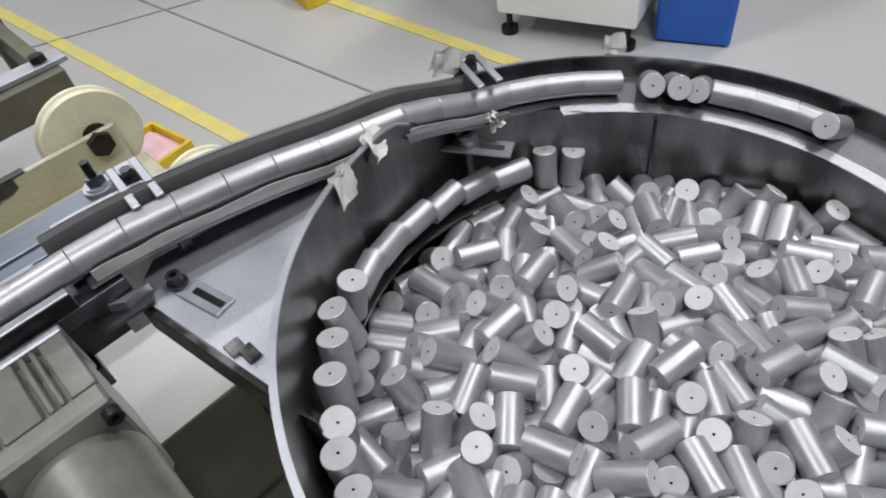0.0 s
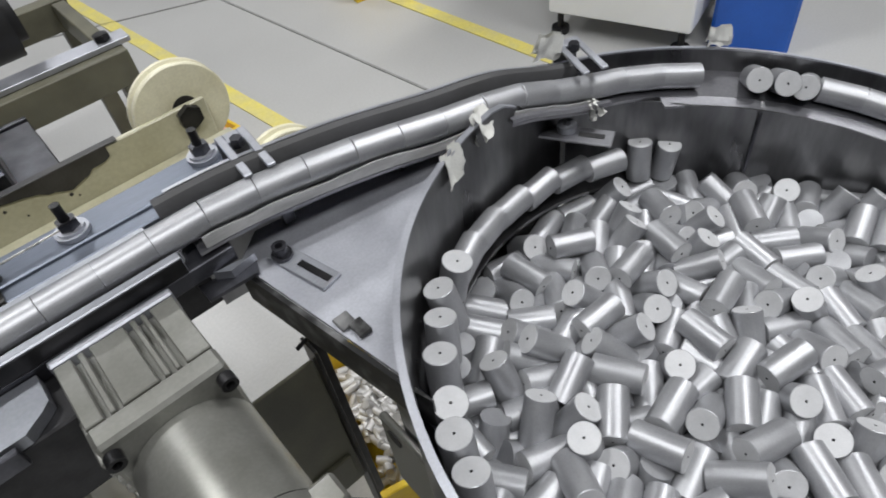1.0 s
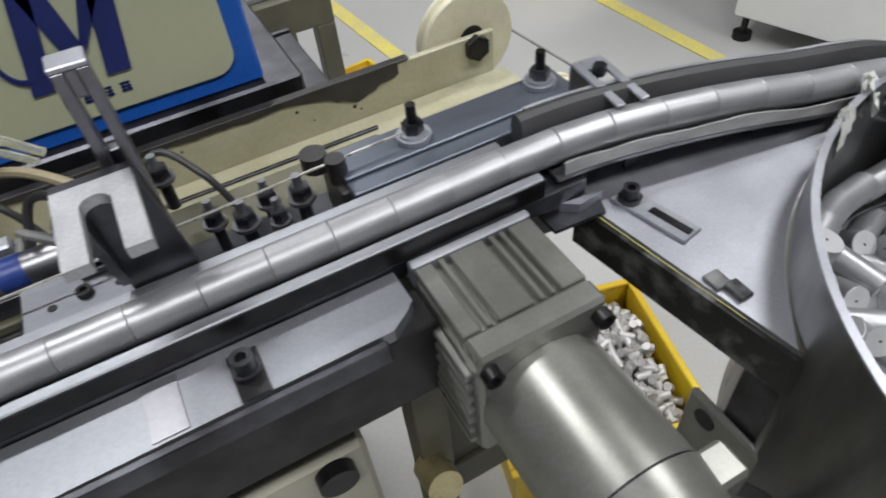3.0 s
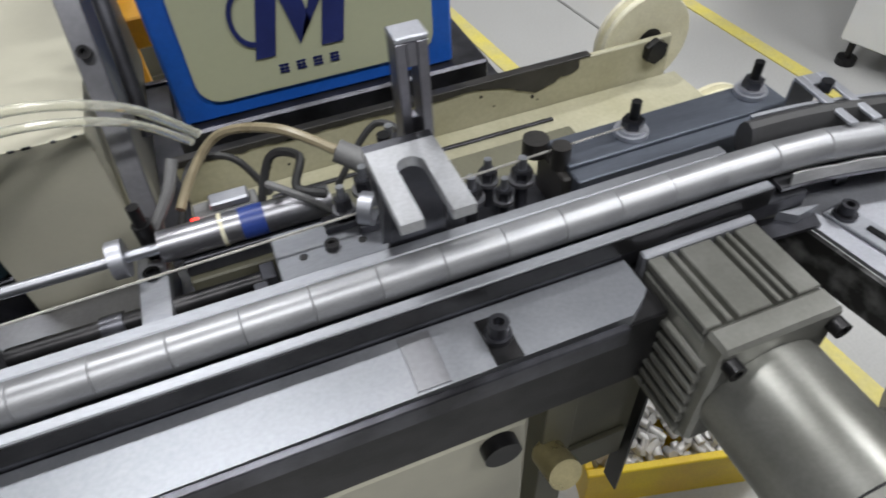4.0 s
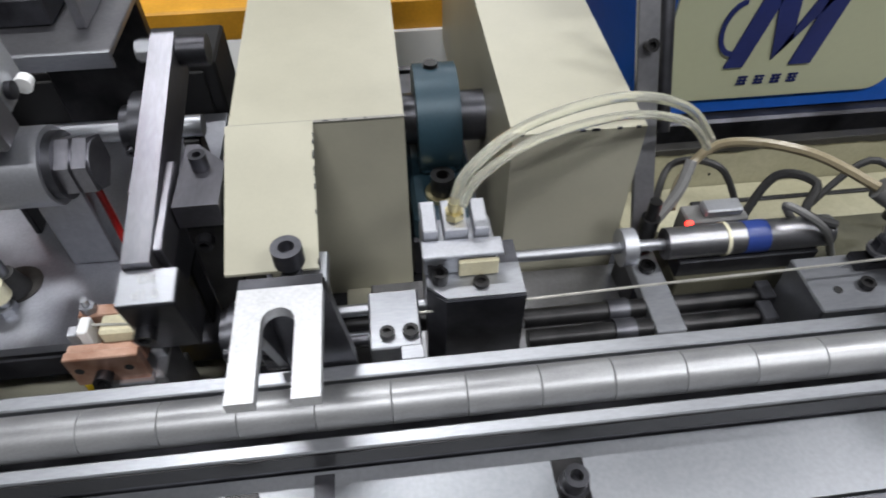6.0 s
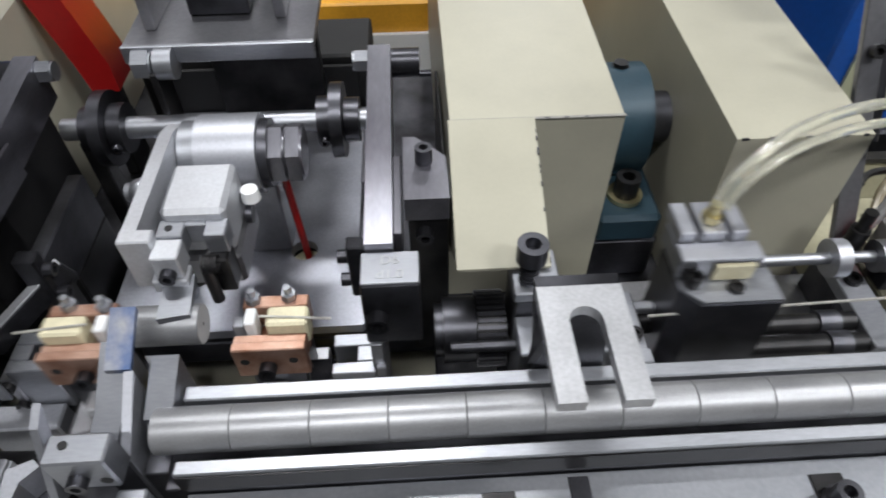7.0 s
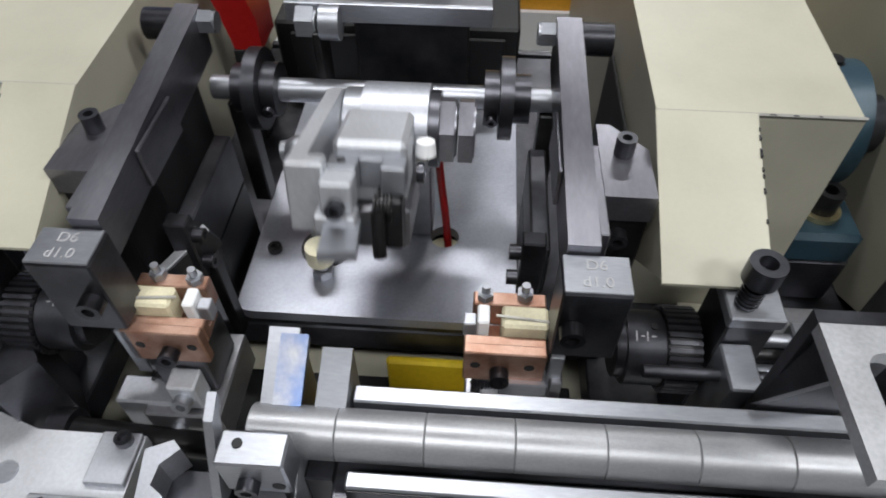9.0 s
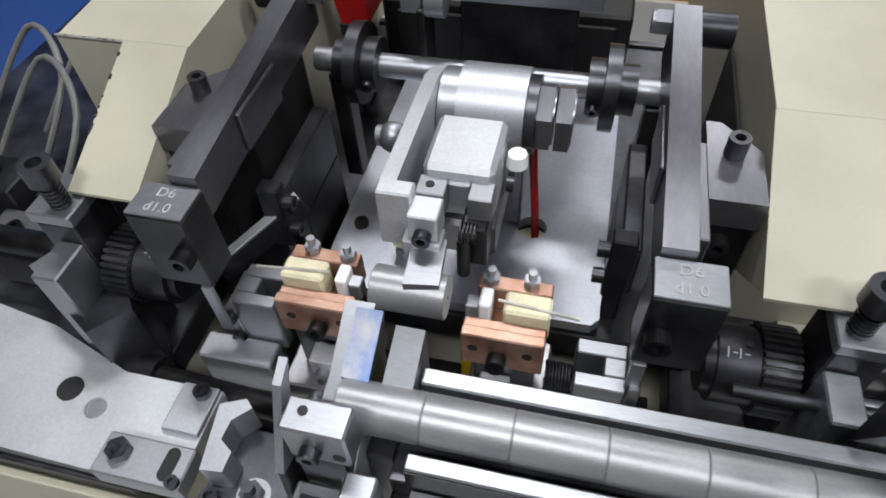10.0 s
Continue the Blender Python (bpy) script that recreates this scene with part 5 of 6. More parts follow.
# ---------- behind the station ----------
top = thing("top_channel", (0.0, 0.21, 0.76), "grey steel channel above the cross shaft", "channel")
part("tray", box(B(), -0.062, 0.044, 0.190, 0.300, 0.884, 0.888, 0.0006), "plate", top)
part("flange", box(B(), -0.052, -0.046, 0.205, 0.300, 0.8882, 0.925, 0.0006), "plate", top)
part("flange", box(B(), 0.020, 0.026, 0.215, 0.300, 0.8882, 0.925, 0.0006), "plate", top)
part("front_edge", box(B(), -0.062, 0.044, 0.1875, 0.1898, 0.878, 0.8885, 0.0005), "milled", top)
part("block", box(B(), -0.030, 0.005, 0.22, 0.26, 0.8884, 0.905, 0.001), "dark", top)
part("stand", box(B(), -0.05, 0.03, 0.29, 0.30, 0.7646, 0.8838, 0.001), "black", top)
top.location.z += 0.006
bn = thing("cam_follower", (-0.045, 0.182, 0.80), "bright hexagon bolt with a round roller", "roller")
part("hex", nut(B(), (-0.055, 0.184, 0.886), 0.0085, 0.009, (1, 0, 0)), "milled", bn)
part("roller", cyl(B(), (-0.043, 0.184, 0.886), (-0.033, 0.184, 0.886), 0.0088, seg=24), "milled", bn)
part("arm", box(B(), -0.047, -0.043, 0.176, 0.196, 0.7706, 0.884, 0.0008), "black", bn)
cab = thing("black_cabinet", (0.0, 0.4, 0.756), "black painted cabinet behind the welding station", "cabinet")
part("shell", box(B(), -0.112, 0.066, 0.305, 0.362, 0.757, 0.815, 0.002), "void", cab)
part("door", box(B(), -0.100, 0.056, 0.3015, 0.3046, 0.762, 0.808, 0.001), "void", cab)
shelf = thing("orange_shelf", (0.1, 0.5, 0.0), "orange painted shelf behind the machine", "shelf")
part("board", box(B(), -0.11, 0.34, 0.44, 0.75, 0.755, 0.787, 0.002), "orange", shelf)
part("carton", box(B(), 0.21, 0.33, 0.50, 0.62, 0.7875, 0.83, 0.001), "yellow", shelf)
for x in (0.03, 0.27):
    part("leg", box(B(), x, x + 0.02, 0.70, 0.72, 0.0, 0.7548, 0.001), "orange", shelf)
part("sheet", box(B(), 0.06, 0.30, 0.434, 0.4392, 0.60, 0.757, 0.0), "white", shelf)
redc = thing("red_hopper", (-0.118, 0.27, 0.756), "glossy red plastic chute behind the rocker arm", "chute")
part("shell", prism(B(), [(-0.152, 0.96), (-0.130, 0.96), (-0.101, 0.850), (-0.101, 0.829), (-0.119, 0.829), (-0.123, 0.85)], 0.245, 0.275, "y"), "red", redc)
part("foot", box(B(), -0.121, -0.1125, 0.245, 0.275, 0.7556, 0.8288, 0.001), "void", redc)
lb = thing("blue_cabinet", (-0.46, 0.38, 0.0), "blue painted machine cabinet", "cabinet")
part("shell", box(B(), -0.75, -0.30, 0.46, 0.75, 0.0, 1.05, 0.003), "blue", lb)

# ---------- sign box ----------
sign = thing("control_box", (0.457, 0.3, 0.756), "blue control box with a pale green front and a navy emblem", "control box")
part("shell", box(B(), 0.3585, 0.558, 0.2045, 0.42, 0.8085, 0.985, 0.002), "blue", sign)


def rounded(x0, x1, z0, z1, r):
    pts = []
    for cx, cz, a0 in ((x1 - r, z1 - r, 0), (x0 + r, z1 - r, 90), (x0 + r, z0 + r, 180), (x1 - r, z0 + r, 270)):
        pts += [(cx + r * math.cos(radians(a0 + a)), cz + r * math.sin(radians(a0 + a))) for a in range(0, 91, 15)]
    return pts


face = part("face", prism(B(), rounded(0.3745, 0.5425, 0.8225, 0.972, 0.016), 0.2022, 0.2044, "y"), "signface", sign, "pale green face")
bm = B()
for q in ([(0.4170, 0.8475), (0.4300, 0.8475), (0.4455, 0.915), (0.4325, 0.915)], [(0.4335, 0.915), (0.4490, 0.915), (0.4575, 0.866), (0.4480, 0.852)],
          [(0.4480, 0.852), (0.4575, 0.866), (0.4890, 0.915), (0.4725, 0.915)], [(0.4620, 0.8475), (0.4770, 0.8475), (0.4890, 0.915), (0.4740, 0.915)]):
    prism(bm, q, 0.2008, 0.2021, "y")
part("emblem", bm, "navy", face, "navy slanted emblem")
bm = B()
for a in range(100, 290, 12):
    c0, c1 = radians(a), radians(a + 13)
    q = [(0.420 + rx * math.cos(c), 0.876 + rz * math.sin(c)) for c, rx, rz in ((c0, 0.014, 0.020), (c1, 0.014, 0.020), (c1, 0.011, 0.0165), (c0, 0.011, 0.0165))]
    prism(bm, q, 0.2006, 0.2018, "y")
part("swoosh", bm, "navy", face, "navy arc beside the emblem")
for k in range(4):
    x = 0.4305 + 0.0118 * k
    bm = B()
    for a in ((0, 0.0066, 0.0052, 0.0064), (0, 0.0066, 0.0, 0.0012), (0.0012, 0.0024, 0, 0.0064), (0.0044, 0.0056, 0, 0.0064), (0, 0.0066, 0.0026, 0.0036)):
        box(bm, x + a[0], x + a[1], 0.2014, 0.2021, 0.8335 + a[2], 0.8335 + a[3], 0)
    part("lettering_bar", bm, "navy", face)
part("plinth", box(B(), 0.352, 0.584, 0.196, 0.43, 0.7705, 0.8083, 0.002), "dark", sign, "dark grey plinth")
part("plinth_foot", box(B(), 0.36, 0.575, 0.21, 0.42, 0.7556, 0.7703, 0.002), "black", sign)

# ---------- trough with rollers ----------
tr = thing("oil_trough", (0.58, 0.14, 0.69), "cream painted trough smeared with black oil", "trough")
part("back_wall", box(B(), 0.345, 0.735, 0.1745, 0.1795, 0.726, 0.803, 0.001), "trough", tr)
part("bottom", box(B(), 0.345, 0.745, 0.1005, 0.1743, 0.7555, 0.768, 0.001), "trough", tr)
part("support", box(B(), 0.60, 0.735, 0.10, 0.1743, 0.68, 0.7553, 0.001), "trough", tr)
part("ledge_strip", box(B(), 0.40, 0.62, 0.1535, 0.1565, 0.7682, 0.7705, 0.0004), "dark", tr)
rng = random.Random(11)
# Broad blob is oil; the thin band along the top paints the plinth's shade.
for side, yv in (("front", 0.1738), ("top", None)):
    bm = B()
    pts_up, pts_dn = [], []
    for i in range(60):
        x = 0.345 + 0.305 * i / 59
        pts_up.append((x, 0.8034))
        pts_dn.append((x, 0.8005 - 0.018 * math.exp(-((x - 0.618) / 0.030) ** 2) * (0.6 + 0.6 * abs(noise.noise(Vector((x * 60, 2.0, 0.3))))) - 0.0022 * rng.random()))
    if side == "front":
        prism(bm, pts_up + pts_dn[::-1], 0.1732, 0.1744, "y")
        bmesh.ops.triangulate(bm, faces=[f for f in bm.faces if len(f.verts) > 4])
    else:
        box(bm, 0.345, 0.66, 0.1733, 0.1806, 0.8032, 0.8046, 0.0003)
    part("oil_and_shade_band", bm, "grime", tr, "ragged black oil smear with a thin band of painted plinth shade")
for k in range(8):
    x, z = 0.40 + 0.3 * rng.random(), 0.775 + 0.02 * rng.random()
    part("oil_spot", cyl(B(), (x, 0.1743, z), (x, 0.1739, z), 0.0006 + 0.0012 * rng.random(), seg=8), "grime", tr)


def roller(x, y, z, r, label):
    ob = thing("nylon_roller", (x, y, z - r), label, "roller", "nylon rollers")
    bm = B()
    prof = [(0.006, -0.0075), (r - 0.001, -0.0075), (r, -0.0065), (r, -0.003), (r - 0.006, 0), (r, 0.003), (r, 0.0065), (r - 0.001, 0.0075), (0.006, 0.0075)]
    rows = [[bm.verts.new((x + q * math.cos(2 * math.pi * i / 56), y + d, z + q * math.sin(2 * math.pi * i / 56))) for i in range(56)] for q, d in prof]
    for k in range(len(rows)):
        for i in range(56):
            bm.faces.new((rows[k][i], rows[k][(i + 1) % 56], rows[(k + 1) % len(rows)][(i + 1) % 56], rows[(k + 1) % len(rows)][i]))
    wheel = part("wheel", bm, "nylon", ob, "cream nylon grooved wheel")
    part("axle", cyl(B(), (x, y - 0.022, z), (x, y + 0.014, z), 0.0059, seg=18), "black", ob)
    part("axle_nut", nut(B(), (x, y - 0.0165, z), 0.0105, 0.006, (0, -1, 0)), "black", ob)
    part("grease", cyl(B(), (x + 0.002, y - 0.0079, z + 0.002), (x + 0.002, y - 0.0076, z + 0.002), 0.011, 0.009, seg=18), "grime", wheel, "black grease round the axle")


roller(0.718, 0.191, 0.794, 0.0405, "cream nylon roller on a black axle behind the trough")
roller(0.772, 0.150, 0.716, 0.042, "cream nylon roller half hidden by the track")
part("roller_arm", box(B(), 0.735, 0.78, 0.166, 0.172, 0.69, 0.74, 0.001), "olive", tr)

# ---------- bars with studs ----------
bars = thing("clamping_bar", (0.62, 0.03, 0.756), "pair of bluish steel clamping bars with studs", "clamping bar")
part("upper_bar", box(B(), 0.553, 0.700, 0.0245, 0.050, 0.830, 0.8425, 0.0008), "bluish", bars)
part("lower_bar", box(B(), 0.553, 0.690, 0.0130, 0.0243, 0.826, 0.8405, 0.0008), "bluish", bars)
part("packing", box(B(), 0.560, 0.700, 0.012, 0.060, 0.756, 0.8258, 0.0008), "black", bars)
for x, y in ((0.599, 0.036), (0.684, 0.040)):
    bm = cyl(B(), (x, y, 0.8427), (x, y, 0.8455), 0.0098, seg=28)
    cyl(bm, (x, y, 0.8455), (x, y, 0.8475), 0.0080, seg=26)
    part("washer", bm, "bright", bars)
    part("nut", nut(B(), (x, y, 0.8476), 0.0062, 0.005), "dark", bars)
    part("stud", cyl(B(), (x, y, 0.853), (x, y, 0.864), 0.0029, seg=14), "black", bars)
bm = box(B(), 0.548, 0.566, 0.020, 0.050, 0.7825, 0.838, 0.001)
cyl(bm, (0.552, 0.032, 0.838), (0.552, 0.032, 0.852), 0.0055, seg=14)
cyl(bm, (0.545, 0.048, 0.838), (0.545, 0.048, 0.848), 0.0075, seg=14)
part("end_clump", bm, "grime", bars, "black oily end fitting")
for x in (0.575, 0.612, 0.635, 0.668):
    part("rear_screw", capscrew(B(), (x, 0.0705, 0.8065), 0.0062, 0.007), "black", bars)
part("rear_strip", box(B(), 0.555, 0.70, 0.0605, 0.080, 0.770, 0.8063, 0.001), "trough", bars)

# ---------- outlet plate between bowl and track ----------
op = thing("outlet_plate", (0.70, -0.08, 0.80), "flat steel outlet plate between bowl and feed track", "plate")
pts = [(0.660, -0.034), (0.679, -0.158)]
pts += [(IX + (R_INNER + 0.0025) * math.cos(radians(a)), IY + (R_INNER + 0.0025) * math.sin(radians(a))) for a in range(142, 97, -4)]
pts += [tuple((track_point(s) + Vector((0, 0.010, 0)))[:2]) for s in (0.83, 0.80, 0.77, 0.74, 0.71, 0.68)]
part("sheet", prism(B(), pts, 0.8165, 0.8190), "bright", op)
bm = B()
a, b_ = Vector((0.660, -0.034, 0)), Vector((0.679, -0.158, 0))
d = (b_ - a).normalized()
s = Vector((-d.y, d.x, 0)) * -0.003
prism(bm, [tuple(v[:2]) for v in (a + s, b_ + s, b_ + d * 0.02 + s * 0.3, b_ + d * 0.02, a)], 0.790, 0.8160)
part("edge_bar", bm, "scuffed", op, "scuffed black edge bar")
bm = B()
v = bmesh.ops.create_cube(bm, size=1.0)["verts"]
for p in v:
    p.co = Vector((0.684 + p.co.x * 0.014, -0.064 + p.co.y * 0.046, 0.8202 + p.co.z * 0.0022))
bmesh.ops.rotate(bm, verts=v, cent=(0.684, -0.064, 0.82), matrix=Matrix.Rotation(radians(12), 3, "Z"))
bmesh.ops.bevel(bm, geom=list(bm.edges), offset=0.0006, segments=1, affect="EDGES")
part("slotted_tab", bm, "milled", op)
bm = B()
box(bm, -0.0022, 0.0022, -0.014, 0.010, 0.8214, 0.8219, 0.0002, turn=Matrix.Translation((0.686, -0.071, 0)) @ pose(0, 0, 0, 0, 0, 12))
part("slot", bm, "black", op)
bm = B()
cyl(bm, (0.680, -0.0495, 0.8214), (0.680, -0.0495, 0.8235), 0.0062, seg=22)
capscrew(bm, (0.680, -0.0495, 0.8236), 0.0044, 0.006)
part("tab_screw", bm, "dark", op)
bm = B()
box(bm, 0.6735, 0.6825, -0.118, -0.108, 0.8192, 0.8215, 0.0005, turn=None)
box(bm, 0.6775, 0.6850, -0.128, -0.117, 0.8192, 0.8222, 0.0005)
part("weld_lug", bm, "scuffed", op)
bm = prism(B(), [(0.634, -0.034), (0.668, -0.040), (0.664, -0.050), (0.634, -0.048)], 0.8192, 0.8215)
part("guide_foot", bm, "dark", op)
bm = prism(B(), [(0.644, -0.0375), (0.668, -0.0415), (0.652, -0.0440)], 0.8217, 0.8275)
part("deflector", bm, "milled", op, "bent pale deflector")

bm = box(B(), 0.674, 0.679, -0.200, -0.122, 0.655, 0.742, 0.002)
part("support_plate", bm, "motor", op, "worn grey support plate")
bm = cyl(B(), (0.6738, -0.136, 0.730), (0.6732, -0.136, 0.730), 0.0065, seg=22)
part("support_hole", bm, "void", op)
part("support_stem", box(B(), 0.6795, 0.690, -0.19, -0.14, 0.70, 0.7898, 0.001), "dark", op)

# inner guard along the outlet curve
gd = thing("curved_guard", (0.76, -0.05, 0.80), "thin bent steel guard along the curved outlet track", "guard")
bm = B()
rng = random.Random(14)
pts = [track_point(0.650 + 0.006 * i) for i in range(46)]
for a, b_ in ((-0.0122, -0.0112),):
    rows = []
    for i, p in enumerate(pts):
        top = -0.0040 + 0.0022 * noise.noise(Vector((i * 0.23, 1.7, 0.2))) + rng.uniform(-0.0003, 0.0003)
        rows.append([bm.verts.new(p + Vector((0.15 * o, o, h))) for o, h in ((a, -0.0105), (b_, -0.0105), (b_ + 0.001, top), (a + 0.001, top))])
    for u, w in zip(rows, rows[1:]):
        for k in range(4):
            bm.faces.new((u[k], u[(k + 1) % 4], w[(k + 1) % 4], w[k]))
    bm.faces.new(rows[0])
    bm.faces.new(rows[-1])
part("strip", bm, "film", gd, "worn pale strip with a ragged edge")
bm = sweep(B(), [tuple(track_point(0.645 + 0.01 * i)) for i in range(29)], [(-0.0125, -0.0130), (0.012, -0.0130), (0.012, -0.0108), (-0.0125, -0.0108)])
part("floor_strip", bm, "plate", gd)
bm = sweep(B(), [tuple(track_point(0.85 + 0.008 * i)) for i in range(12)], [(-0.0165, -0.0075), (-0.0128, -0.0075), (-0.0128, -0.0045), (-0.0165, -0.0045)])
part("end_bar", bm, "plate", gd, "narrow bar at the guard's end")
for k, x in enumerate((0.70, 0.78)):
    p = track_point(x)
    part("hanger", box(B(), p.x - 0.004, p.x + 0.004, p.y + 0.002, p.y + 0.006, 0.8192, p.z - 0.0132, 0.0005), "dark", gd)

rub = thing("rubber_bumper", (0.72, 0.0, 0.84), "thick black rubber bar lining the outer side of the track", "rubber bar")
bm = B()
prof = [(0.0163 + 0.0068 * math.cos(radians(a)), 0.0030 + 0.0098 * math.sin(radians(a))) for a in range(0, 360, 30)]
sweep(bm, [tuple(track_point(0.637 + 0.01 * i)) for i in range(30)], prof)
part("bar", bm, "rubber", rub)


def slotted_clip(m, label):
    """A two-pronged clip over the rim, drawn along -y from its foot at the origin."""
    ob = thing("fork_clip", (0, 0, 0), label, "clip", "rim clips")
    bm = B()
    box(bm, -0.0095, -0.0045, -0.024, 0.022, 0.0, 0.0022, 0.0005)
    box(bm, 0.0045, 0.0095, -0.024, 0.022, 0.0, 0.0022, 0.0005)
    box(bm, -0.0045, 0.0045, 0.012, 0.022, 0.0, 0.0022, 0.0005)
    part("fork", bm, "bright", ob)
    bm = box(B(), -0.0095, 0.0095, 0.0205, 0.0225, -0.03, -0.0002, 0.0004)
    part("leg", bm, "milled", ob)
    bm = B()
    cyl(bm, (0, 0.008, 0.0), (0, 0.008, 0.006), 0.0038, seg=6)
    part("nut", bm, "dark", ob)
    ob.matrix_basis = m
    return ob


slotted_clip(pose(0.696, -0.004, 0.8625, 0, 0, -6), "bright two-pronged clip over the rubber bar")
slotted_clip(pose(0.926, -0.056, 0.8345, 0, 0, -22), "bright two-pronged clip over the bowl's rim")
cl = thing("inner_bracket", (0.895, -0.075, 0.78), "grey slotted steel bracket inside the bowl", "bracket")
bm = box(B(), -0.0085, 0.0085, -0.030, 0.028, 0, 0.0022, 0.0006, turn=Matrix.Translation((0.893, -0.078, 0.7955)) @ pose(0, 0, 0, 0, 0, 28))
part("strip", bm, "plate", cl)
bm = B()
box(bm, -0.0025, 0.0025, -0.024, -0.006, 0.0022, 0.0027, 0.0002, turn=Matrix.Translation((0.893, -0.078, 0.7955)) @ pose(0, 0, 0, 0, 0, 28))
box(bm, -0.0025, 0.0025, 0.008, 0.024, 0.0022, 0.0027, 0.0002, turn=Matrix.Translation((0.893, -0.078, 0.7955)) @ pose(0, 0, 0, 0, 0, 28))
part("slot", bm, "void", cl)
bm = ring(B(), (0.894, -0.074, 0.798), (0.894, -0.074, 0.8030), 0.0068, 0.0028)
part("washer", bm, "milled", cl)


def paper_flag(at, turn, w, h, label):
    """A crumpled scrap of paper tape folded over an edge."""
    ob = thing("paper_tape", at, label, "tape", "tape scraps")
    rng = random.Random(int(1000 * at[0]))
    bm = B()
    n = 7
    for side in (-1, 1):
        grid = []
        for i in range(n):
            row = []
            for j in range(n):
                u, v = i / (n - 1) - 0.5, j / (n - 1)
                dx = rng.uniform(-0.0010, 0.0010)
                row.append(Vector((u * w * (1 + 0.25 * v), side * (0.0012 + 0.0035 * v * rng.random()) + 0.0015 * math.sin(7 * u + 3 * v), -v * h + dx + 0.002)))
            grid.append(row)
        for off in (0, 0.0004 * side):
            vs = [[bm.verts.new(p + Vector((0, off, 0))) for p in row] for row in grid]
            for i in range(n - 1):
                for j in range(n - 1):
                    bm.faces.new((vs[i][j], vs[i + 1][j], vs[i + 1][j + 1], vs[i][j + 1]))
    bmesh.ops.transform(bm, matrix=Matrix.Translation(at) @ turn, verts=bm.verts)
    part("scrap", bm, "tape", ob)


paper_flag((0.781, -0.084, 0.852), pose(0, 0, 0, 0, 0, 20), 0.016, 0.022, "crumpled white paper tape on the bowl's inner rim")
paper_flag((0.816, -0.070, 0.853), pose(0, 0, 0, -20, 10, 30), 0.018, 0.018, "crumpled white paper tape on the bowl's inner rim")
paper_flag((0.914, -0.040, 0.848), pose(0, 0, 0, 10, 14, -14), 0.018, 0.018, "folded white paper tape over the outer rim")
paper_flag((1.026, -0.104, 0.826), pose(0, 0, 0, 0, 0, -45), 0.014, 0.013, "folded white paper tape over the outer rim")
paper_flag((0.913, -0.080, 0.812), pose(0, 0, 0, -30, 20, 40), 0.012, 0.012, "crumpled white paper tape on the inner bracket")

# ---------- geared motor ----------
gm = thing("geared_motor", (0.588, -0.10, 0.70), "grey painted geared motor with cooling fins", "geared motor")
gearbox = part("gearbox", box(B(), 0.5565, 0.6195, -0.100, -0.0435, 0.752, 0.832, 0.003), "motor", gm)
part("top_flange", box(B(), 0.5555, 0.6205, -0.0455, -0.0400, 0.800, 0.8385, 0.001), "bright", gm)
for x0, x1 in ((0.5567, 0.5655), (0.5685, 0.5715), (0.5745, 0.5925), (0.5955, 0.5985), (0.6012, 0.6038), (0.6066, 0.6194)):
    part("rib", box(B(), x0, x1, -0.0900, -0.0457, 0.8322, 0.8372, 0.0006), "motor", gearbox)
flange = part("front_flange", box(B(), 0.5560, 0.6200, -0.1045, -0.0903, 0.760, 0.8375, 0.002), "motor", gm)
bm = cyl(B(), (0.588, -0.1047, 0.795), (0.588, -0.168, 0.795), 0.0318, seg=56)
part("motor_barrel", bm, "motor", gm)
part("end_bell", cyl(B(), (0.588, -0.1692, 0.795), (0.588, -0.190, 0.795), 0.0325, 0.0300, seg=56), "motor", gm)
part("seam", cyl(B(), (0.588, -0.1680, 0.795), (0.588, -0.1692, 0.795), 0.0312, seg=56), "black", gm)
for x in (0.560, 0.616):
    bm = B()
    capscrew(bm, (x, -0.1047, 0.829), 0.0044, 0.006, (0, -1, 0))
    part("flange_screw", bm, "black", flange)
part("terminal_box", box(B(), 0.610, 0.628, -0.185, -0.168, 0.785, 0.812, 0.002), "motor", gm)
for k in range(7):
    part("side_fin", box(B(), 0.5525, 0.5563, -0.098, -0.046, 0.762 + 0.009 * k, 0.7665 + 0.009 * k, 0.0006), "motor", gearbox)
part("mount", box(B(), 0.562, 0.614, -0.0433, -0.0380, 0.760, 0.822, 0.001), "black", gm)
part("lead", pipe(B(), [(0.62, -0.17, 0.79), (0.66, -0.19, 0.74), (0.65, -0.15, 0.62), (0.62, -0.10, 0.5)], 0.0035, 8), "rubber", gm)
low = thing("lower_frame", (0.60, 0.0, 0.0), "olive painted lower frame under the motor", "frame")
part("side_sheet", box(B(), 0.596, 0.6975, 0.058, 0.062, 0.33, 0.58, 0.001), "olive", low)
bm = box(B(), 0.698, 0.7015, 0.046, 0.072, 0.24, 0.602, 0.0006)
box(bm, 0.7015, 0.716, 0.0685, 0.072, 0.24, 0.596, 0.0006)
part("angle_post", bm, "black", low, "dark folded angle post")
part("post_pin", pipe(B(), [(0.690, 0.066, 0.598), (0.712, 0.066, 0.606)], 0.0022, 8), "black", low)
part("leg", box(B(), 0.560, 0.590, 0.02, 0.05, 0.0, 0.7348, 0.001), "olive", low)
part("tie", box(B(), 0.5902, 0.690, 0.052, 0.0578, 0.36, 0.40, 0.001), "olive", low)
fun = part("funnel", ring(B(), (0.676, 0.112, 0.37), (0.676, 0.112, 0.45), 0.046, 0.0435), "nylon", low, "pale yellow plastic funnel")
part("brass_cup", cyl(B(), (0.566, -0.012, 0.52), (0.566, 0.0195, 0.505), 0.016, seg=28), "brass", low)

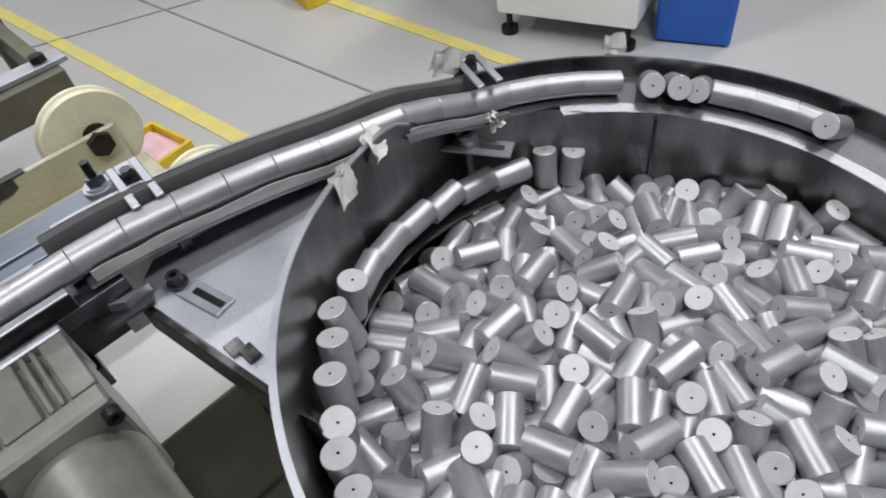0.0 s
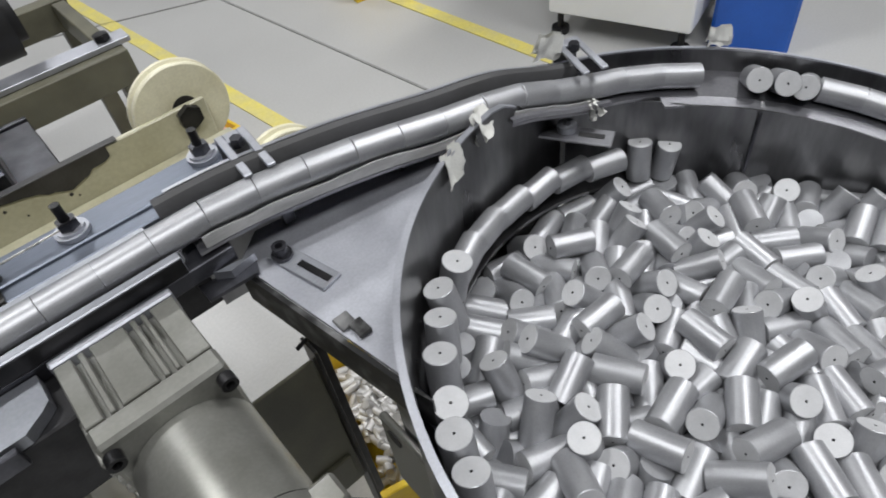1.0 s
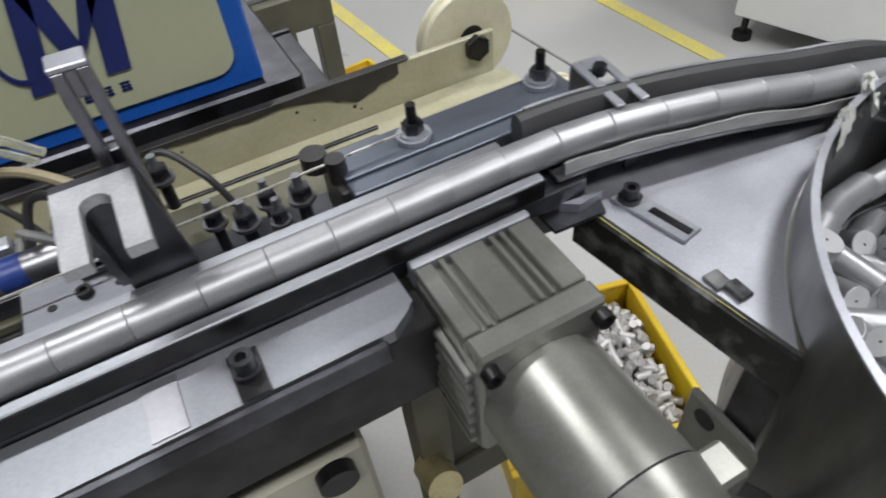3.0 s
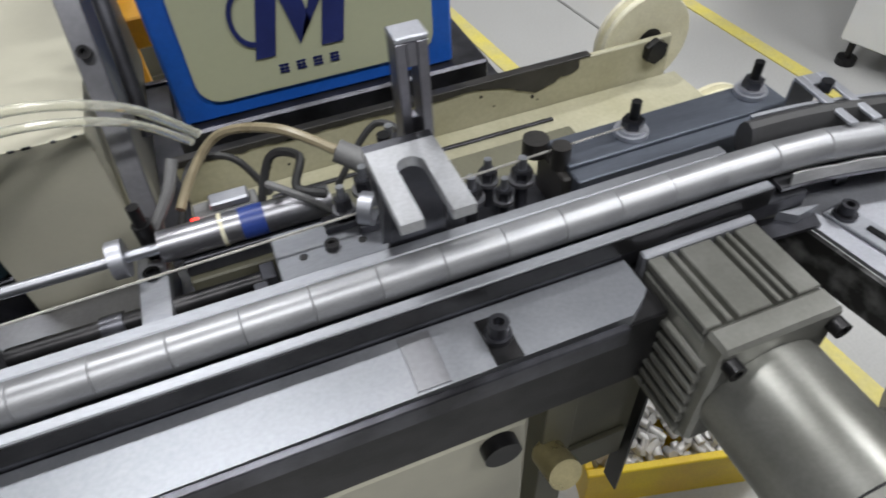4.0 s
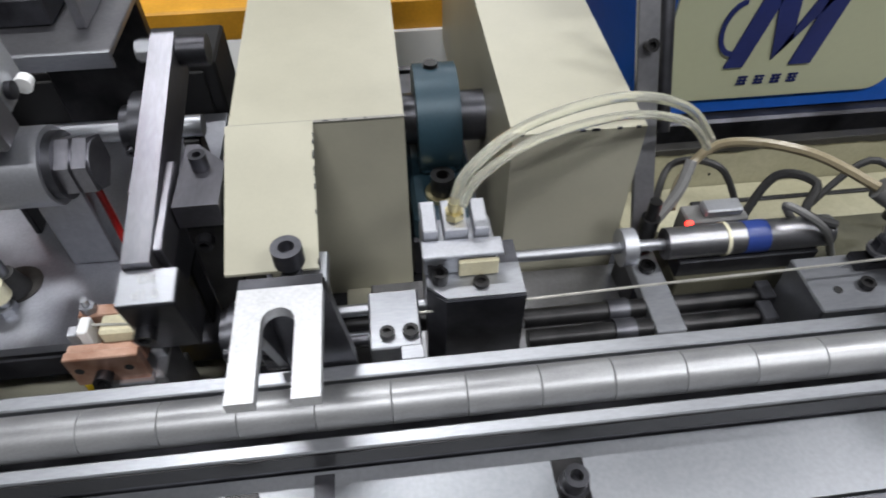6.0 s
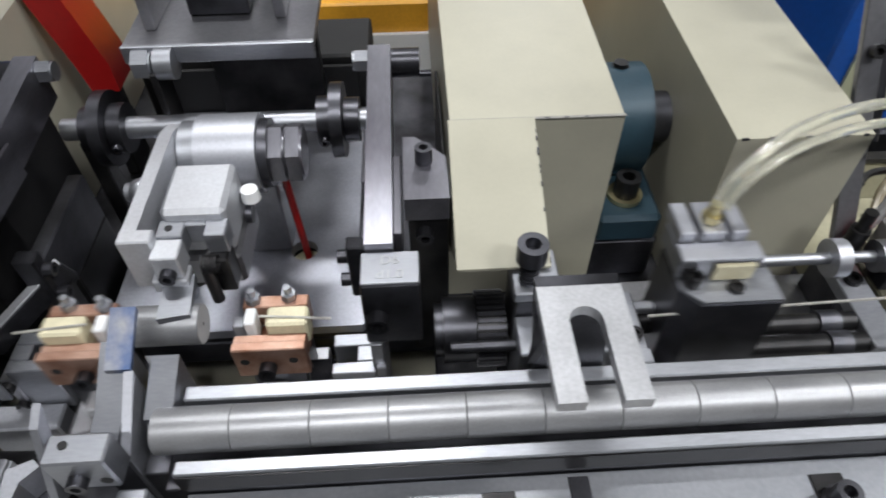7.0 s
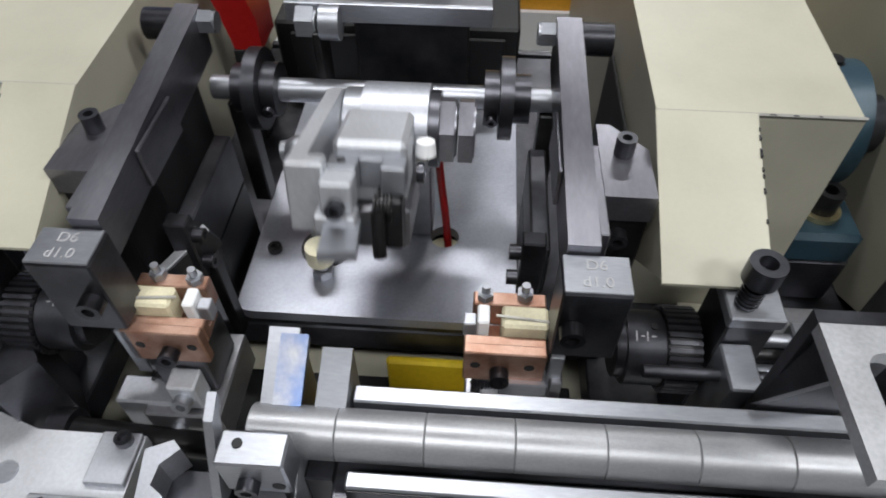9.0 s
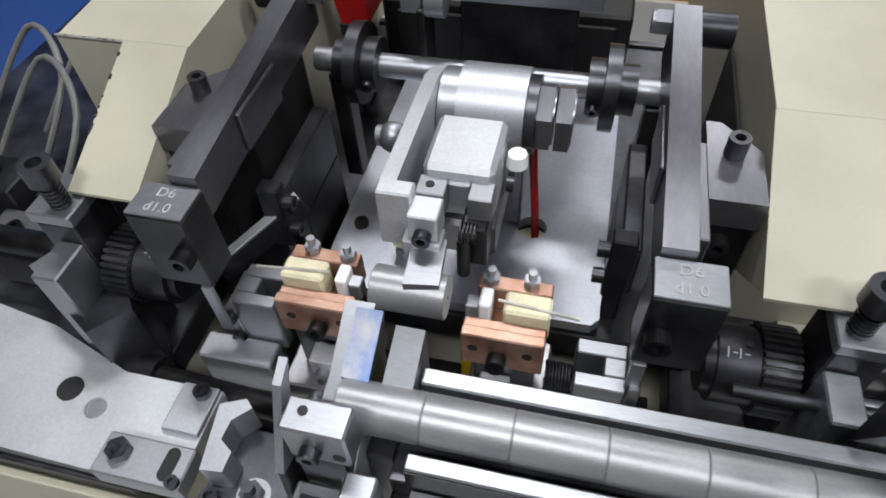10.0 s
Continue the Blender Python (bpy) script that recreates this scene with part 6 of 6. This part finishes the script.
# ---------- bin of finished cores on the floor ----------
BIN = Matrix.Translation((0.722, 0.115, 0.0)) @ pose(0, 0, 0, 0, 0, -14)
bw, bd, bz = 0.318, 0.286, 0.122
crate = thing("yellow_crate", tuple(BIN @ Vector((bw / 2, bd / 2, 0))), "yellow plastic crate heaped with metal cores on the floor", "crate")
bm = box(B(), 0.0, bw, 0.0, bd, 0.0, 0.006, 0.001, turn=BIN)
for a in ((0, bw, 0, 0.004), (0, bw, bd - 0.004, bd), (0, 0.004, 0.004, bd - 0.004), (bw - 0.004, bw, 0.004, bd - 0.004)):
    box(bm, *a, 0.006, bz, 0.001, turn=BIN)
part("shell", bm, "yellow", crate)
bm = B()
for a in ((-0.008, bw + 0.008, -0.008, 0.005), (-0.008, bw + 0.008, bd - 0.005, bd + 0.008), (-0.008, 0.005, 0.005, bd - 0.005), (bw - 0.005, bw + 0.008, 0.005, bd - 0.005)):
    box(bm, *a, bz, bz + 0.008, 0.002, turn=BIN)
part("rim", bm, "yellow", crate, "thick rolled rim")
rng = np.random.RandomState(4)
bm = B()
for k in range(620):
    x, y = rng.uniform(0.018, bw - 0.018), rng.uniform(0.018, bd - 0.018)
    hgt = bz - 0.038 + 0.045 * max(0, 1 - ((x - bw / 2) / 0.17) ** 2 - ((y - bd / 2) / 0.16) ** 2)
    d = Vector(rng.normal(size=3))
    d.z *= 0.6
    d.normalize()
    p = BIN @ Vector((x, y, hgt + rng.uniform(-0.016, 0.010)))
    cyl(bm, p - d * 0.0125, p + d * 0.0130, 0.0072, seg=12)
ob = part("finished_cores", bm, "smallcore")
tagged(ob, "heap of small pale metal cores in the yellow crate", "metal cores", kind="stuff")

# ---------- distance ----------
wc = thing("white_cabinet", (2.4, 0.9, 0), "white painted machine cabinet on small black feet", "cabinet")
T = Matrix.Translation((2.055, 0.985, 0)) @ pose(0, 0, 0, 0, 0, -72)
bm = B()
box(bm, 0.0, 0.44, 0.0, 0.60, 0.075, 1.3, 0.006, turn=T)
part("shell", bm, "white", wc)
for x, y in ((0.03, 0.03), (0.41, 0.03), (0.03, 0.55), (0.41, 0.55)):
    p = T @ Vector((x, y, 0))
    bm = cyl(B(), p, p + Vector((0, 0, 0.02)), 0.028, seg=20)
    cyl(bm, p + Vector((0, 0, 0.02)), p + Vector((0, 0, 0.0748)), 0.010, seg=14)
    part("foot", bm, "black", wc)
bm = box(B(), 0.4405, 0.445, 0.12, 0.50, 0.25, 0.9, 0.003, turn=T)
part("side_panel", bm, "dark", wc)
bc = thing("blue_bin", (2.35, 0.42, 0), "tall blue plastic waste bin", "bin")
T = Matrix.Translation((2.265, 0.565, 0)) @ pose(0, 0, 0, 0, 0, -68)
bm = B()
for z0, z1, g in ((0.0, 0.55, 0.0), (0.552, 0.62, -0.012)):
    box(bm, 0.012 + g, 0.23 - g, 0.012 + g, 0.23 - g, z0, z1, 0.01, turn=T)
part("shell", bm, "blue", bc)
fc = thing("yellow_crate", (1.85, 1.8, 0), "yellow plastic crate standing on the far floor", "crate")
bm = B()
T = Matrix.Translation((1.80, 1.69, 0)) @ pose(0, 0, 0, 0, 0, -10)
for a in ((0, 0.30, 0, 0.012), (0, 0.30, 0.288, 0.30), (0, 0.012, 0.012, 0.288), (0.288, 0.30, 0.012, 0.288)):
    box(bm, *a, 0.0, 0.16, 0.002, turn=T)
box(bm, 0.012, 0.288, 0.012, 0.288, 0.0, 0.01, 0, turn=T)
part("shell", bm, "yellow", fc)
NB = Matrix.Translation((0.885, 1.16, 0)) @ pose(0, 0, 0, 0, 0, 8)
nb = thing("yellow_crate", (0.97, 1.25, 0), "yellow crate with pink wrapping behind the roller", "crate")
bm = B()
for a in ((0, 0.18, 0, 0.01), (0, 0.18, 0.17, 0.18), (0, 0.01, 0.01, 0.17), (0.17, 0.18, 0.01, 0.17)):
    box(bm, *a, 0.0, 0.11, 0.002, turn=NB)
box(bm, 0.01, 0.17, 0.01, 0.17, 0, 0.01, 0, turn=NB)
part("shell", bm, "yellow", nb)
pk = material("pink_wrap", (0.75, 0.30, 0.36), 0.4, 0.0, (0.80, 0.62, 0.64), 20, 200, 0.2)
M["pink"] = pk
part("wrapping", box(B(), 0.012, 0.168, 0.012, 0.168, 0.03, 0.105, 0.02, turn=NB), "pink", nb, "crumpled pink wrapping")

st = thing("steel_stand", (0.78, 0.9, 0), "olive grey steel stand with flat rails", "stand")
z0 = 0.50
bm = B()
box(bm, 0.30, 0.93, 0.88, 0.92, z0 - 0.07, z0, 0.002)
part("front_beam", bm, "olive", st)
part("rear_beam", box(B(), 0.30, 0.93, 1.25, 1.29, z0 - 0.07, z0, 0.002), "olive", st)
part("top_rail", box(B(), 0.30, 0.95, 0.905, 0.95, z0 + 0.001, z0 + 0.012, 0.001), "bright", st)
for x, y in ((0.89, 0.8805), (0.89, 1.2505), (0.32, 0.8805), (0.32, 1.2505)):
    part("leg", box(B(), x, x + 0.04, y, y + 0.039, 0.0, z0 - 0.0705, 0.002), "olive", st)
part("low_beam", box(B(), 0.36, 0.889, 0.89, 0.91, 0.18, 0.21, 0.002), "black", st)
part("cross_beam", box(B(), 0.895, 0.925, 0.9205, 1.2495, z0 - 0.06, z0 - 0.005, 0.002), "olive", st)
bm = nut(B(), (0.905, 0.93, z0 + 0.0125), 0.016, 0.012)
part("bolt", bm, "black", st)
mo = thing("black_motor", (0.6, 1.05, z0), "black machine part on the steel stand", "motor")
bm = cyl(B(), (0.50, 1.05, z0 + 0.085), (0.78, 1.05, z0 + 0.085), 0.085, seg=32)
cyl(bm, (0.78, 1.05, z0 + 0.085), (0.80, 1.05, z0 + 0.085), 0.06, seg=32)
part("barrel", bm, "void", mo)
part("end_cap", cyl(B(), (0.488, 1.05, z0 + 0.085), (0.4998, 1.05, z0 + 0.085), 0.075, seg=32), "black", mo)
for ob in (st, mo):
    ob.location += Vector((-0.075, 0.115, 0.0))


# ---------- what moves ----------
PERIOD = 2.4
SWING = [(6.1, -85), (6.30, -80), (6.40, -62), (6.50, -38), (6.60, -14), (6.70, -4), (6.80, 0), (7.80, 0), (7.90, -36), (8.00, -72), (8.10, -85)]
JAWS = [(6.86, 1.0), (7.02, 0.0), (7.80, 0.0), (7.96, 1.0)]
ROCK = [(5.93, 0.0), (6.03, 1.0), (6.32, 1.0), (6.45, 0.0)]
SLIDE = [(4.55, 0.0), (4.85, 1.0), (5.25, 1.0), (5.65, 0.0)]
LIFTER = [(6.62, 0.0), (6.78, 1.0), (7.00, 1.0), (7.15, 0.0)]


def repeated(rows):
    """The rows of a cycle laid over the clip, with its first and last state held at the ends."""
    out = []
    for k in range(-4, 4):
        out += [(t + k * PERIOD, v) for t, v in rows]
    out.sort()

    def value(t):
        for (a, u), (b, v) in zip(out, out[1:]):
            if a <= t <= b:
                return u + (v - u) * (t - a) / max(b - a, 1e-6)
        return out[0][1]
    inside = [(round(t, 3), v) for t, v in out if 0.05 < t < 9.95]
    return [(0.0, value(0.0))] + inside + [(10.0, value(10.0))]


def motions():
    # the queue in the track, and the cores that the head takes over
    for i, ob in STRING:
        rows = []
        taken = {-1: 6.66, 0: 9.06}.get(i)
        for k in range(41):
            t = k * 0.25
            if taken is None or t < taken:
                rows.append((t, core_pose(0.015 + 0.030 * i + advance(t))))
        if taken is not None:
            m0 = core_pose(0.015 + 0.030 * i + advance(taken))
            rows.append((taken, m0))
            turn = m0.to_3x3().to_4x4()
            p0 = m0.translation
            rows.append((taken + 0.10, Matrix.Translation(p0.lerp(HELD, 0.5) + Vector((0, 0, 0.006))) @ turn))
            rows.append((taken + 0.20, Matrix.Translation(HELD) @ turn))
            if i == -1:
                rows.append((7.80, Matrix.Translation(HELD) @ turn))
                rows.append((7.90, Matrix.Translation(HELD + Vector((0, 0, -0.04))) @ turn))
                rows.append((8.00, Matrix.Translation((HELD.x, 0.040, 0.7093)) @ turn))
                rows.append((10.0, Matrix.Translation((HELD.x, 0.040, 0.7093)) @ turn))
            else:
                rows.append((10.0, Matrix.Translation(HELD) @ turn))
        walk(ob, rows)
    walk(head, [(t, Matrix.Translation(PIVOT) @ pose(0, 0, 0, a)) for t, a in repeated(SWING)])
    for sx, (drum, arm, jaw, piv, c, J) in ((1, RIGHT), (-1, LEFT)):
        walk(jaw, [(t, Matrix.Translation(J + Vector((sx * 0.031 * v, 0, 0)))) for t, v in repeated(JAWS)])
        walk(arm, [(t, Matrix.Translation(piv) @ pose(0, 0, 0, 12.0 * v)) for t, v in repeated(ROCK)])
        rows, ang = [], 0.0
        for k in range(101):
            t = k * 0.1
            u = (t - 5.98) % PERIOD
            if 0 < u < 0.42:
                ang += 55.0
            rows.append((t, Matrix.Translation(c) @ pose(0, 0, 0, ang)))
        walk(drum, rows)
    walk(feed_block, [(t, Matrix.Translation(FEED + Vector((0.066 * v, 0, 0)))) for t, v in repeated(SLIDE)])
    walk(blade, [(t, Matrix.Translation(LIFT + Vector((0, 0.012 * v, 0.010 * v)))) for t, v in repeated(LIFTER)])


motions()
